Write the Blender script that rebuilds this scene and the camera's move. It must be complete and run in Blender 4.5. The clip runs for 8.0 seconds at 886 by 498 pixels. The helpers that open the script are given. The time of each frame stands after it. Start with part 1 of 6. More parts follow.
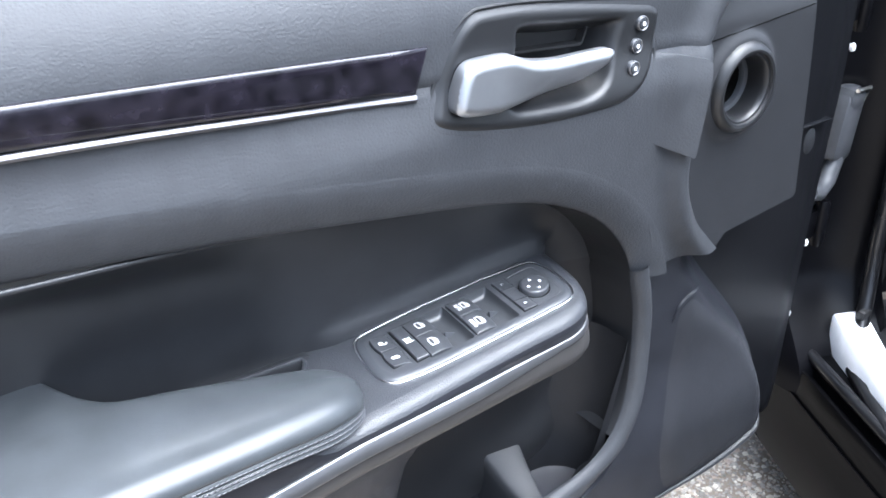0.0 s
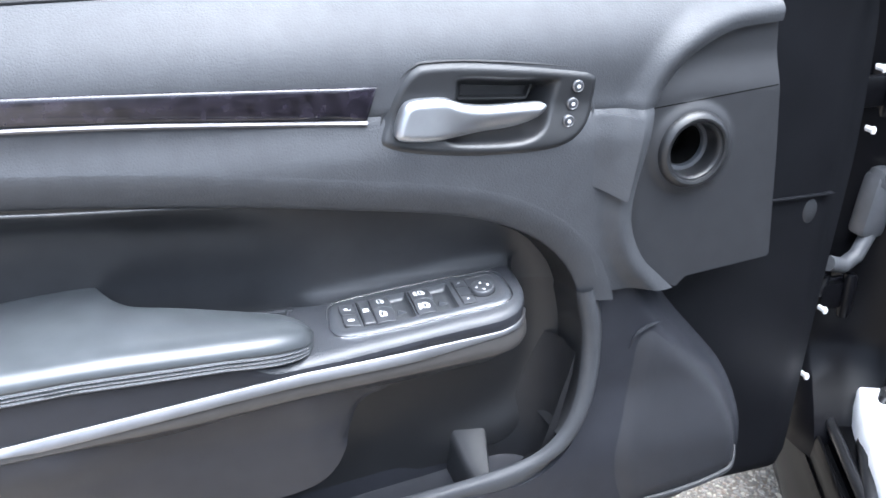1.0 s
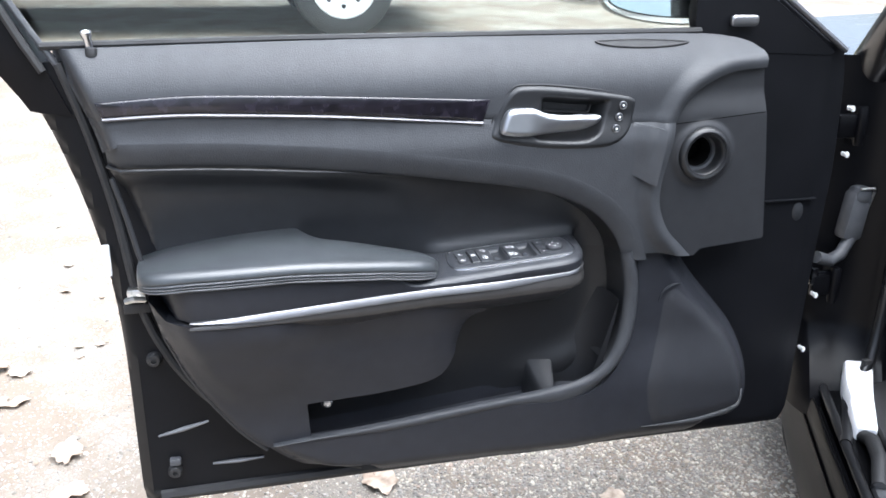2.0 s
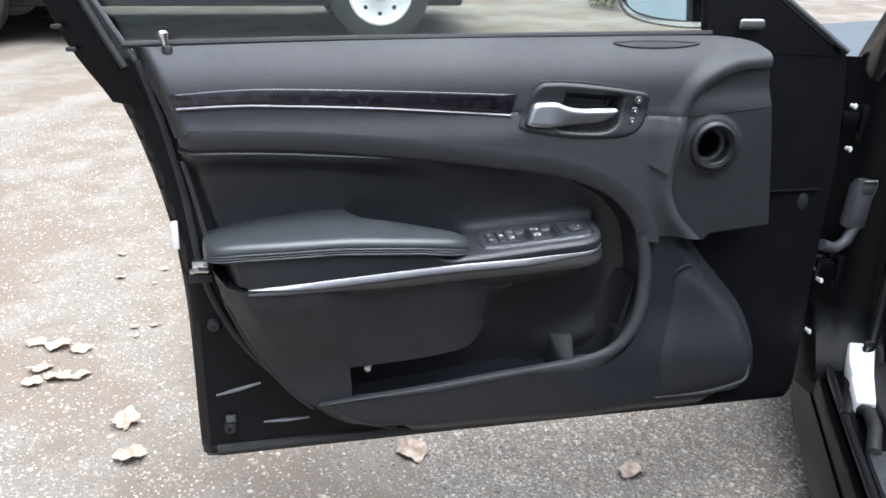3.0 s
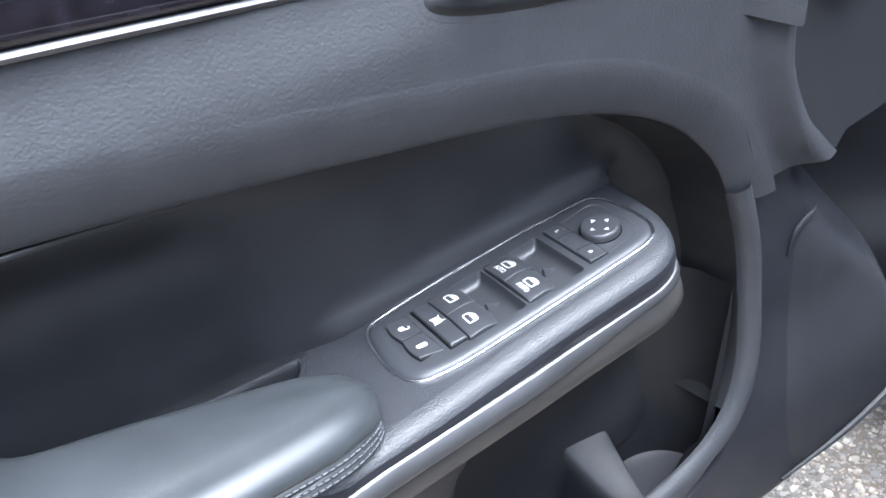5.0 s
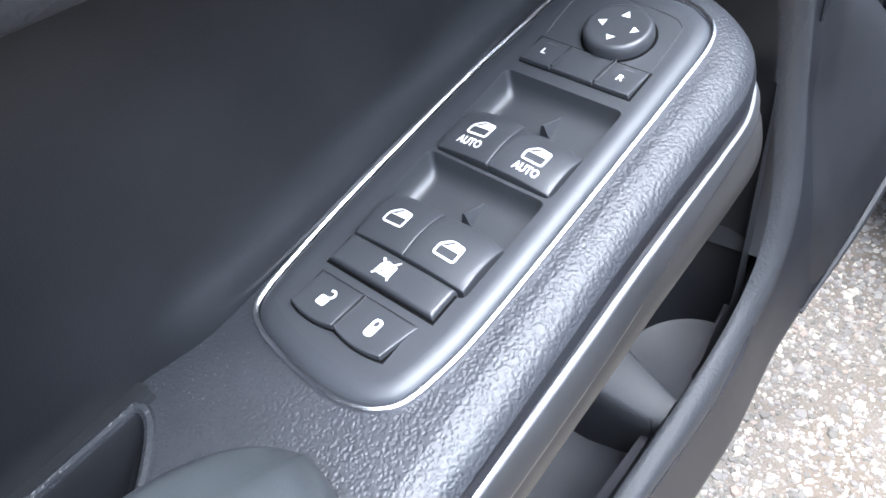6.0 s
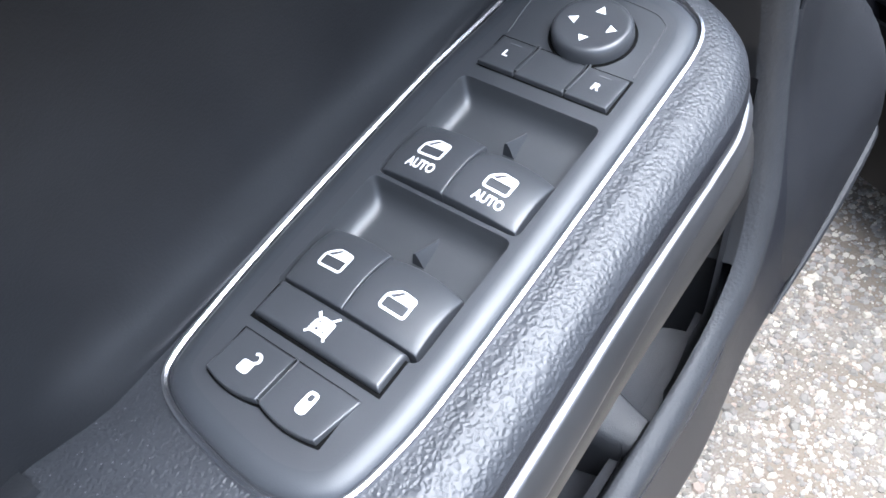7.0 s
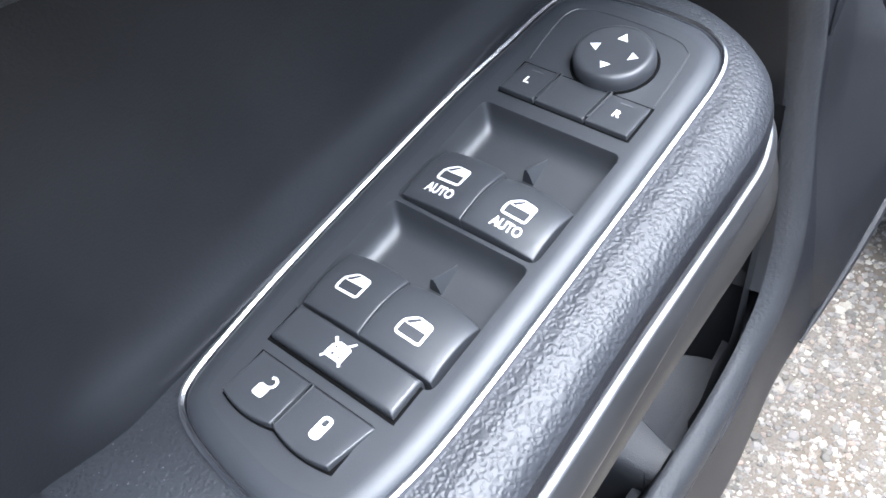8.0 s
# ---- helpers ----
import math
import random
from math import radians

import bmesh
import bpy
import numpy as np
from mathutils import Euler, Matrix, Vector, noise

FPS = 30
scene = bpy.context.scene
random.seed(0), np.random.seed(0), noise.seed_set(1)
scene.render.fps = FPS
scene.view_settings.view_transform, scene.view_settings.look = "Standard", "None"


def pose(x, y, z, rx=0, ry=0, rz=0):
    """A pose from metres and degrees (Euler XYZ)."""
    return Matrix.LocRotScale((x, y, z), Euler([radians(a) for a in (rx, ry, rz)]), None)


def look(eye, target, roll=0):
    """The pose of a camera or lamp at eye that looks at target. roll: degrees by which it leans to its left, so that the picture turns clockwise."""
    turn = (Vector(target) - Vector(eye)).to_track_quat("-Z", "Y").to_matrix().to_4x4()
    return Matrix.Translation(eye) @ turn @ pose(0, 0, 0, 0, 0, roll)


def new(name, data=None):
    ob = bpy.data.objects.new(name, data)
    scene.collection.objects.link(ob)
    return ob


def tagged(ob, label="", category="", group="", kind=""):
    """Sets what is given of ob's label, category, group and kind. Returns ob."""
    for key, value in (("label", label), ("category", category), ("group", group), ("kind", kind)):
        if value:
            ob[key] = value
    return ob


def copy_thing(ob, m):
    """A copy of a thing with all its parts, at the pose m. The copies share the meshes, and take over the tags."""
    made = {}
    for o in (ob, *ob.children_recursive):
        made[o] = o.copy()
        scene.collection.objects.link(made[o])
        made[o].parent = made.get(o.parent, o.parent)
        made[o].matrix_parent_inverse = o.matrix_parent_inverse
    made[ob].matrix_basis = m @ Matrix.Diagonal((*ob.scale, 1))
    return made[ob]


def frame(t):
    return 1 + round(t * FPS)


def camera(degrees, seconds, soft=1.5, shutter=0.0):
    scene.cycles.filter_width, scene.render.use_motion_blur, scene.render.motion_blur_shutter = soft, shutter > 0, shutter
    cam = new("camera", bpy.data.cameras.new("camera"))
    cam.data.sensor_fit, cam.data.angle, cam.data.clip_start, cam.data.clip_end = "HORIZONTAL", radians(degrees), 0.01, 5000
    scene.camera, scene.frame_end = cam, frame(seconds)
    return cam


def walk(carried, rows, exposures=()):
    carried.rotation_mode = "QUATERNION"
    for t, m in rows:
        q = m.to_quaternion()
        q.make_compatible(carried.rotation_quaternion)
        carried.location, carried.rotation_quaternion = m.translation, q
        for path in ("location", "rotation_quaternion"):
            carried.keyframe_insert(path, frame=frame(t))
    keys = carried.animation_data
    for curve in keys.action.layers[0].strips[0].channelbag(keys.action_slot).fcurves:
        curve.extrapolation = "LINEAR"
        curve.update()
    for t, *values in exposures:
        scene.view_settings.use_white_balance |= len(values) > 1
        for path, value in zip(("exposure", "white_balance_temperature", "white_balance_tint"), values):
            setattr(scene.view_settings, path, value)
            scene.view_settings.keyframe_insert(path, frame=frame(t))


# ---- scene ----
LENS = 55.13
cam = camera(LENS, 8.0, soft=1.6)
# seconds, eye, target, roll
PATH = [
    (0.0, (-0.324, -0.508, 1.059), (0.165, 0.228, 0.590), -1.4),
    (0.5, (-0.193, -0.518, 1.080), (0.214, 0.280, 0.635), 1.8),
    (1.0, (-0.178, -0.802, 1.104), (0.091, 0.066, 0.687), -0.2),
    (1.5, (-0.295, -0.996, 1.132), (-0.043, -0.111, 0.740), 0.8),
    (1.7, (-0.336, -1.096, 1.114), (-0.097, -0.191, 0.763), 0.6),
    (2.8, (-0.372, -1.413, 1.101), (-0.196, -0.473, 0.789), 0.4),
    (3.0, (-0.388, -1.387, 1.108), (-0.206, -0.435, 0.783), 0.4),
    (3.5, (-0.425, -1.269, 1.082), (-0.219, -0.345, 0.762), -0.3),
    (4.0, (-0.420, -1.036, 1.058), (-0.156, -0.131, 0.720), -0.6),
    (4.2, (-0.369, -0.886, 1.054), (-0.092, 0.009, 0.706), -2.0),
    (5.3, (-0.181, -0.265, 0.909), (0.250, 0.413, 0.313), -13.7),
    (5.5, (-0.158, -0.208, 0.884), (0.275, 0.406, 0.224), -14.5),
    (6.0, (-0.121, -0.155, 0.848), (0.313, 0.407, 0.144), -16.9),
    (6.5, (-0.099, -0.134, 0.834), (0.342, 0.388, 0.104), -16.6),
    (7.0, (-0.085, -0.121, 0.829), (0.362, 0.385, 0.091), -15.0),
    (7.5, (-0.082, -0.121, 0.828), (0.368, 0.401, 0.103), -15.2),
    (8.0, (-0.082, -0.123, 0.829), (0.361, 0.419, 0.114), -15.9),
]
EXPOSURES = [(0.0, 2.83, 5620, 8), (0.5, 2.66, 5680, 8), (1.0, 2.92, 5650, 8), (1.5, 2.65, 5750, 8), (2.8, 1.62, 5800, 8), (3.5, 1.56, 5750, 8), (4.0, 1.74, 5600, 8), (4.2, 1.88, 5600, 8), (5.3, 2.68, 5580, 9), (8.0, 2.54, 5620, 8)]
walk(cam, [(t, look(eye, target, roll)) for t, eye, target, roll in PATH], EXPOSURES)

# ---------------------------------------------------------------- light: a bright overcast day
world = bpy.data.worlds.new("overcast_sky")
scene.world = world
world.use_nodes = True
wn = world.node_tree
sky = wn.nodes.new("ShaderNodeTexSky")
sky.sky_type = 'NISHITA'
sky.sun_disc = False
sky.sun_elevation = radians(74)
sky.sun_rotation = radians(138.4)
sky.air_density, sky.dust_density, sky.ozone_density = 1.0, 6.0, 1.0
bg = wn.nodes["Background"]
bg.inputs["Strength"].default_value = 0.10
haze = wn.nodes.new("ShaderNodeHueSaturation")
haze.inputs["Saturation"].default_value = 0.6
wn.links.new(sky.outputs[0], haze.inputs["Color"])
wn.links.new(haze.outputs[0], bg.inputs["Color"])

sun = new("sun", bpy.data.lights.new("sun", 'SUN'))
sun.data.energy, sun.data.angle, sun.data.color = 2.15, radians(80), (1.0, 0.99, 0.97)
sun.matrix_world = look((0.8, -0.9, 4.2), (0, 0, 0))

# ---------------------------------------------------------------- materials


def mat(name, colour, rough=0.5, metal=0.0, vary=0.12, scale=40.0, bump=0.0, bump_scale=900.0, grain=0.0, grain_scale=450.0,
        coat=0.0, spec=0.5, rough_vary=0.08, second=None):
    """A surface with patchy colour, fine bump and, if asked, a leather-like grain."""
    m = bpy.data.materials.new(name)
    m.use_nodes = True
    nt = m.node_tree
    b = nt.nodes["Principled BSDF"]
    b.inputs["Metallic"].default_value = metal
    b.inputs["Coat Weight"].default_value = coat
    b.inputs["Coat Roughness"].default_value = 0.06
    b.inputs["Specular IOR Level"].default_value = spec
    tc = nt.nodes.new("ShaderNodeTexCoord")
    n1 = nt.nodes.new("ShaderNodeTexNoise")
    n1.inputs["Scale"].default_value, n1.inputs["Detail"].default_value = scale, 6.0
    nt.links.new(tc.outputs["Object"], n1.inputs["Vector"])
    ramp = nt.nodes.new("ShaderNodeValToRGB")
    c2 = second or tuple(min(1.0, c * (1 + 2 * vary)) for c in colour)
    ramp.color_ramp.elements[0].position, ramp.color_ramp.elements[1].position = 0.3, 0.72
    ramp.color_ramp.elements[0].color = (*[c * (1 - vary) for c in colour], 1)
    ramp.color_ramp.elements[1].color = (*c2, 1)
    nt.links.new(n1.outputs["Fac"], ramp.inputs["Fac"])
    nt.links.new(ramp.outputs["Color"], b.inputs["Base Color"])
    n2 = nt.nodes.new("ShaderNodeTexNoise")
    n2.inputs["Scale"].default_value, n2.inputs["Detail"].default_value = scale * 0.22, 4.0
    nt.links.new(tc.outputs["Object"], n2.inputs["Vector"])
    mr = nt.nodes.new("ShaderNodeMapRange")
    mr.inputs["To Min"].default_value = max(0.02, rough - rough_vary)
    mr.inputs["To Max"].default_value = min(1.0, rough + rough_vary)
    nt.links.new(n2.outputs["Fac"], mr.inputs["Value"])
    nt.links.new(mr.outputs["Result"], b.inputs["Roughness"])
    last = None
    if bump:
        n3 = nt.nodes.new("ShaderNodeTexNoise")
        n3.inputs["Scale"].default_value, n3.inputs["Detail"].default_value = bump_scale, 3.0
        nt.links.new(tc.outputs["Object"], n3.inputs["Vector"])
        bp = nt.nodes.new("ShaderNodeBump")
        bp.inputs["Strength"].default_value, bp.inputs["Distance"].default_value = bump, 0.0006
        nt.links.new(n3.outputs["Fac"], bp.inputs["Height"])
        last = bp
    if grain:
        w = nt.nodes.new("ShaderNodeTexNoise")
        w.inputs["Scale"].default_value, w.inputs["Detail"].default_value = grain_scale * 0.6, 2.0
        nt.links.new(tc.outputs["Object"], w.inputs["Vector"])
        mix = nt.nodes.new("ShaderNodeMixRGB")
        mix.inputs["Fac"].default_value = 0.0018
        nt.links.new(tc.outputs["Object"], mix.inputs["Color1"])
        nt.links.new(w.outputs["Color"], mix.inputs["Color2"])
        v = nt.nodes.new("ShaderNodeTexVoronoi")
        v.feature = 'SMOOTH_F1'
        v.inputs["Smoothness"].default_value = 0.35
        v.inputs["Scale"].default_value = grain_scale
        nt.links.new(mix.outputs["Color"], v.inputs["Vector"])
        cr = nt.nodes.new("ShaderNodeMapRange")
        cr.interpolation_type = 'SMOOTHSTEP'
        cr.inputs["From Max"].default_value = 0.75
        nt.links.new(v.outputs["Distance"], cr.inputs["Value"])
        bp2 = nt.nodes.new("ShaderNodeBump")
        bp2.inputs["Strength"].default_value, bp2.inputs["Distance"].default_value = grain, 0.0009
        nt.links.new(cr.outputs["Result"], bp2.inputs["Height"])
        if last:
            nt.links.new(last.outputs["Normal"], bp2.inputs["Normal"])
        last = bp2
    if last:
        nt.links.new(last.outputs["Normal"], b.inputs["Normal"])
    return m


TRIM = mat("soft_grey_trim", (0.039, 0.041, 0.0455), 0.50, bump=0.2, bump_scale=1500, vary=0.06, spec=0.30, grain=0.18, grain_scale=430)
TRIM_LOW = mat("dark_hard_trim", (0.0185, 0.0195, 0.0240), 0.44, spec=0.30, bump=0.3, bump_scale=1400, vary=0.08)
INSERT = mat("black_insert_vinyl", (0.0165, 0.0175, 0.0200), 0.40, spec=0.55, bump=0.2, bump_scale=1100, vary=0.1)
PLATE = mat("grey_plate_plastic", (0.0210, 0.0218, 0.0245), 0.5, spec=0.42, bump=0.35, bump_scale=1300, vary=0.06)
LEATHER = mat("smooth_black_leather", (0.038, 0.042, 0.046), 0.34, bump=0.06, bump_scale=420, vary=0.1, grain=0.05, grain_scale=1100, spec=0.55)
# Warm tint: the bright ground's reflection put into the plastic's colour.
GROUND_LIT = mat("ground_lit_satin_plastic", (0.036, 0.034, 0.033), 0.38, bump=0.15, bump_scale=1800, vary=0.06)
GRAINED = mat("grained_black_plastic", (0.030, 0.032, 0.037), 0.40, grain=0.28, grain_scale=680, vary=0.08, spec=0.52)
SWITCH = mat("satin_switch_plastic", (0.040, 0.042, 0.047), 0.32, bump=0.12, bump_scale=2600, vary=0.05, spec=0.6)
SWITCH_DARK = mat("dark_switch_recess", (0.040, 0.042, 0.046), 0.34, bump=0.12, bump_scale=2600, vary=0.05, spec=0.6)
BEZEL = mat("satin_bezel_plastic", (0.040, 0.043, 0.049), 0.36, bump=0.1, bump_scale=2400, vary=0.05, spec=0.5)
THREAD = mat("grey_thread", (0.12, 0.12, 0.13), 0.8, vary=0.1)
CHROME = mat("chrome", (0.66, 0.66, 0.69), 0.24, metal=1.0, vary=0.03, rough_vary=0.04)
SATIN = mat("satin_silver", (0.25, 0.25, 0.26), 0.42, metal=1.0, vary=0.05, rough_vary=0.06)
EDGING = mat("soft_satin_edging", (0.13, 0.13, 0.14), 0.42, metal=1.0, vary=0.05, rough_vary=0.06)
WOOD = mat("gloss_dark_burl", (0.0060, 0.0056, 0.0085), 0.17, coat=0.12, spec=0.5, vary=0.5, scale=70, second=(0.020, 0.0175, 0.026))
# Black for the pocket's inside: shade under the armrest is put into the colour.
NICHE_SHADE = mat("shaded_recess_black", (0.0100, 0.0104, 0.0120), 0.46, bump=0.15, bump_scale=1600, vary=0.08, spec=0.28)
# The handle bowl's own black; on the pocket walls it stands for shade.
BOWL_BLACK = mat("black_bowl_and_shaded_wall", (0.013, 0.0135, 0.015), 0.40, bump=0.15, bump_scale=2000, vary=0.06)
# Near-black for bore, seam and gaps: their deep shade is in the colour.
BLACK = mat("deep_shade_black", (0.002, 0.002, 0.002), 0.8, vary=0.1, spec=0.1)
SEAL = mat("shiny_seal_rubber", (0.008, 0.008, 0.009), 0.30, vary=0.15)
SILVER = mat("silver_lever_paint", (0.36, 0.37, 0.39), 0.38, metal=0.9, vary=0.04, rough_vary=0.05)
JAMB = mat("satin_black_jamb", (0.0036, 0.0036, 0.0046), 0.32, vary=0.1, scale=14, spec=0.14)
SHEET = mat("satin_black_door_sheet", (0.0064, 0.0067, 0.0082), 0.40, vary=0.1, scale=14, spec=0.14, bump=0.1, bump_scale=300)
SILL = mat("gloss_black_sill", (0.0024, 0.0024, 0.0028), 0.28, vary=0.1, scale=14, spec=0.09)
PAINT = mat("black_car_paint", (0.006, 0.006, 0.008), 0.28, coat=1.0, vary=0.1, scale=14)
RUBBER = mat("black_rubber", (0.016, 0.016, 0.017), 0.62, bump=0.3, bump_scale=700, vary=0.15)
BOOT = mat("grey_rubber_boot", (0.060, 0.062, 0.068), 0.5, bump=0.3, bump_scale=500, vary=0.15)
STEEL = mat("zinc_steel", (0.55, 0.54, 0.52), 0.35, metal=1.0, vary=0.2, scale=120)
MARK = mat("white_print", (0.80, 0.80, 0.80), 0.5, vary=0.03)
MIRROR = mat("mirror_glass", (0.92, 0.93, 0.94), 0.02, metal=1.0, vary=0.01, rough_vary=0.0)
CLOTH = mat("speaker_grille_cloth", (0.0200, 0.0210, 0.0250), 0.50, bump=0.3, bump_scale=2200, vary=0.06, grain=0.35, grain_scale=1300, spec=0.4)
WHEEL_WHITE = mat("white_painted_steel", (0.72, 0.72, 0.72), 0.4, vary=0.08, scale=25)
VAN = mat("dark_green_paint", (0.030, 0.040, 0.034), 0.35, coat=0.6, vary=0.15, scale=6)
LEAFY = mat("dry_leaf", (0.36, 0.255, 0.180), 0.7, vary=0.35, scale=45, second=(0.60, 0.49, 0.39))
LITTER = mat("leaf_litter", (0.30, 0.225, 0.165), 0.8, vary=0.3, scale=14, second=(0.44, 0.35, 0.27))
GREEN = mat("yellow_green_foliage", (0.10, 0.12, 0.03), 0.6, vary=0.4, scale=30, second=(0.30, 0.28, 0.10))
SILLPLATE = mat("brushed_sill_plate", (0.42, 0.43, 0.46), 0.3, metal=1.0, vary=0.1)
INNER_GREY = mat("grey_kick_trim", (0.010, 0.010, 0.011), 0.55, bump=0.3, bump_scale=900, vary=0.1)


def glass_material():
    m = bpy.data.materials.new("window_glass")
    m.use_nodes = True
    b = m.node_tree.nodes["Principled BSDF"]
    b.inputs["Base Color"].default_value = (0.70, 0.76, 0.72, 1)
    b.inputs["Roughness"].default_value = 0.0
    b.inputs["IOR"].default_value = 1.45
    b.inputs["Transmission Weight"].default_value = 1.0
    return m


GLASS = glass_material()


def ground_material():
    """Worn chip-seal: pale and grey stones of several sizes in a grey-brown binder, with dusty and damp patches."""
    m = bpy.data.materials.new("chip_seal")
    m.use_nodes = True
    nt = m.node_tree
    b = nt.nodes["Principled BSDF"]
    tc = nt.nodes.new("ShaderNodeTexCoord")

    def node(kind, **values):
        n = nt.nodes.new(kind)
        for key, value in values.items():
            n.inputs[key].default_value = value
        return n
    warp = node("ShaderNodeTexNoise", Scale=60.0, Detail=2.0)
    nt.links.new(tc.outputs["Object"], warp.inputs["Vector"])
    wm = node("ShaderNodeMixRGB", Fac=0.014)
    nt.links.new(tc.outputs["Object"], wm.inputs["Color1"])
    nt.links.new(warp.outputs["Color"], wm.inputs["Color2"])
    heights, base = [], None
    for scale, amount in ((105.0, 0.30), (190.0, 0.45)):
        v = node("ShaderNodeTexVoronoi", Scale=scale)
        nt.links.new(wm.outputs["Color"], v.inputs["Vector"])
        size = nt.nodes.new("ShaderNodeMapRange")
        size.inputs["From Min"].default_value, size.inputs["From Max"].default_value = 0.42, 0.30
        nt.links.new(v.outputs["Distance"], size.inputs["Value"])
        sep = nt.nodes.new("ShaderNodeSeparateColor")
        nt.links.new(v.outputs["Color"], sep.inputs["Color"])
        pick = nt.nodes.new("ShaderNodeMath")
        pick.operation = 'LESS_THAN'
        pick.inputs[1].default_value = amount
        nt.links.new(sep.outputs["Red"], pick.inputs[0])
        mask = nt.nodes.new("ShaderNodeMath")
        mask.operation = 'MULTIPLY'
        nt.links.new(pick.outputs[0], mask.inputs[0])
        nt.links.new(size.outputs["Result"], mask.inputs[1])
        stone = nt.nodes.new("ShaderNodeValToRGB")
        e = stone.color_ramp.elements
        e[0].position, e[0].color = 0.0, (0.19, 0.172, 0.148, 1)
        e[1].position, e[1].color = 1.0, (0.50, 0.465, 0.395, 1)
        mid = e.new(0.55)
        mid.color = (0.31, 0.28, 0.238, 1)
        nt.links.new(sep.outputs["Green"], stone.inputs["Fac"])
        heights.append((mask, stone))
    patch = node("ShaderNodeTexNoise", Scale=2.3, Detail=6.0)
    nt.links.new(tc.outputs["Object"], patch.inputs["Vector"])
    binder = nt.nodes.new("ShaderNodeValToRGB")
    e = binder.color_ramp.elements
    e[0].position, e[0].color = 0.32, (0.180, 0.157, 0.130, 1)
    e[1].position, e[1].color = 0.68, (0.268, 0.240, 0.205, 1)
    nt.links.new(patch.outputs["Fac"], binder.inputs["Fac"])
    fine = node("ShaderNodeTexNoise", Scale=380.0, Detail=3.0)
    nt.links.new(tc.outputs["Object"], fine.inputs["Vector"])
    speck = nt.nodes.new("ShaderNodeMixRGB")
    speck.blend_type = 'OVERLAY'
    speck.inputs["Fac"].default_value = 0.75
    nt.links.new(binder.outputs["Color"], speck.inputs["Color1"])
    nt.links.new(fine.outputs["Fac"], speck.inputs["Color2"])
    colour = speck.outputs["Color"]
    total = None
    for mask, stone in heights[::-1]:
        mx = nt.nodes.new("ShaderNodeMixRGB")
        nt.links.new(mask.outputs[0], mx.inputs["Fac"])
        nt.links.new(colour, mx.inputs["Color1"])
        nt.links.new(stone.outputs["Color"], mx.inputs["Color2"])
        colour = mx.outputs["Color"]
        if total is None:
            total = mask.outputs[0]
        else:
            add = nt.nodes.new("ShaderNodeMath")
            add.operation = 'MAXIMUM'
            nt.links.new(total, add.inputs[0])
            nt.links.new(mask.outputs[0], add.inputs[1])
            total = add.outputs[0]
    # drifts of tan soil and leaf dust over the chippings
    drift = node("ShaderNodeTexNoise", Scale=2.2, Detail=7.0, Roughness=0.68)
    nt.links.new(tc.outputs["Object"], drift.inputs["Vector"])
    cut = nt.nodes.new("ShaderNodeMapRange")
    for key, val in (("From Min", 0.45), ("From Max", 0.56), ("To Min", 0.0), ("To Max", 0.72)):
        cut.inputs[key].default_value = val
    nt.links.new(drift.outputs["Fac"], cut.inputs["Value"])
    soil = nt.nodes.new("ShaderNodeMixRGB")
    nt.links.new(cut.outputs["Result"], soil.inputs["Fac"])
    nt.links.new(colour, soil.inputs["Color1"])
    soil.inputs["Color2"].default_value = (0.165, 0.126, 0.092, 1)
    nt.links.new(soil.outputs["Color"], b.inputs["Base Color"])
    b.inputs["Roughness"].default_value = 0.85
    bp = node("ShaderNodeBump", Strength=0.6, Distance=0.003)
    nt.links.new(total, bp.inputs["Height"])
    nt.links.new(bp.outputs["Normal"], b.inputs["Normal"])
    return m


GROUND = ground_material()

# ---------------------------------------------------------------- building helpers


def part(name, bm, material, parent=None, label="", smooth=True, angle=40):
    """Links a bmesh as one mesh object, under a thing if one is given."""
    bmesh.ops.remove_doubles(bm, verts=bm.verts, dist=1e-6)
    bmesh.ops.recalc_face_normals(bm, faces=bm.faces)
    for f in bm.faces:
        f.smooth = smooth
    if smooth:
        for e in bm.edges:
            if len(e.link_faces) == 2 and e.calc_face_angle(0) > radians(angle):
                e.smooth = False
    me = bpy.data.meshes.new(name)
    bm.to_mesh(me)
    bm.free()
    me.materials.append(material)
    ob = new(name, me)
    if parent:
        ob.parent = parent
    if label:
        tagged(ob, label)
    return ob


def ease(t):
    t = min(1.0, max(0.0, t))
    return t * t * (3 - 2 * t)


def table(x, rows):
    """Smooth-ish reading of a short table of (x, value)."""
    if x <= rows[0][0]:
        return rows[0][1]
    for (a, va), (b, vb) in zip(rows, rows[1:]):
        if x <= b:
            return va + (vb - va) * (x - a) / (b - a)
    return rows[-1][1]


def curve(points, n=8):
    """A Catmull-Rom line through the points."""
    pts = [Vector(p) for p in points]
    pts = [pts[0] * 2 - pts[1]] + pts + [pts[-1] * 2 - pts[-2]]
    out = []
    for a, b, c, d in zip(pts, pts[1:], pts[2:], pts[3:]):
        for k in range(n):
            t = k / n
            out.append(0.5 * (2 * b + (c - a) * t + (2 * a - 5 * b + 4 * c - d) * t * t + (3 * b - a - 3 * c + d) * t ** 3))
    return out + [pts[-2]]


def loop(points, n=6):
    """A closed Catmull-Rom line through the points."""
    pts = [Vector(p) for p in points]
    m = len(pts)
    out = []
    for i in range(m):
        a, b, c, d = (pts[(i + k) % m] for k in (-1, 0, 1, 2))
        for k in range(n):
            t = k / n
            out.append(0.5 * (2 * b + (c - a) * t + (2 * a - 5 * b + 4 * c - d) * t * t + (3 * b - a - 3 * c + d) * t ** 3))
    return out


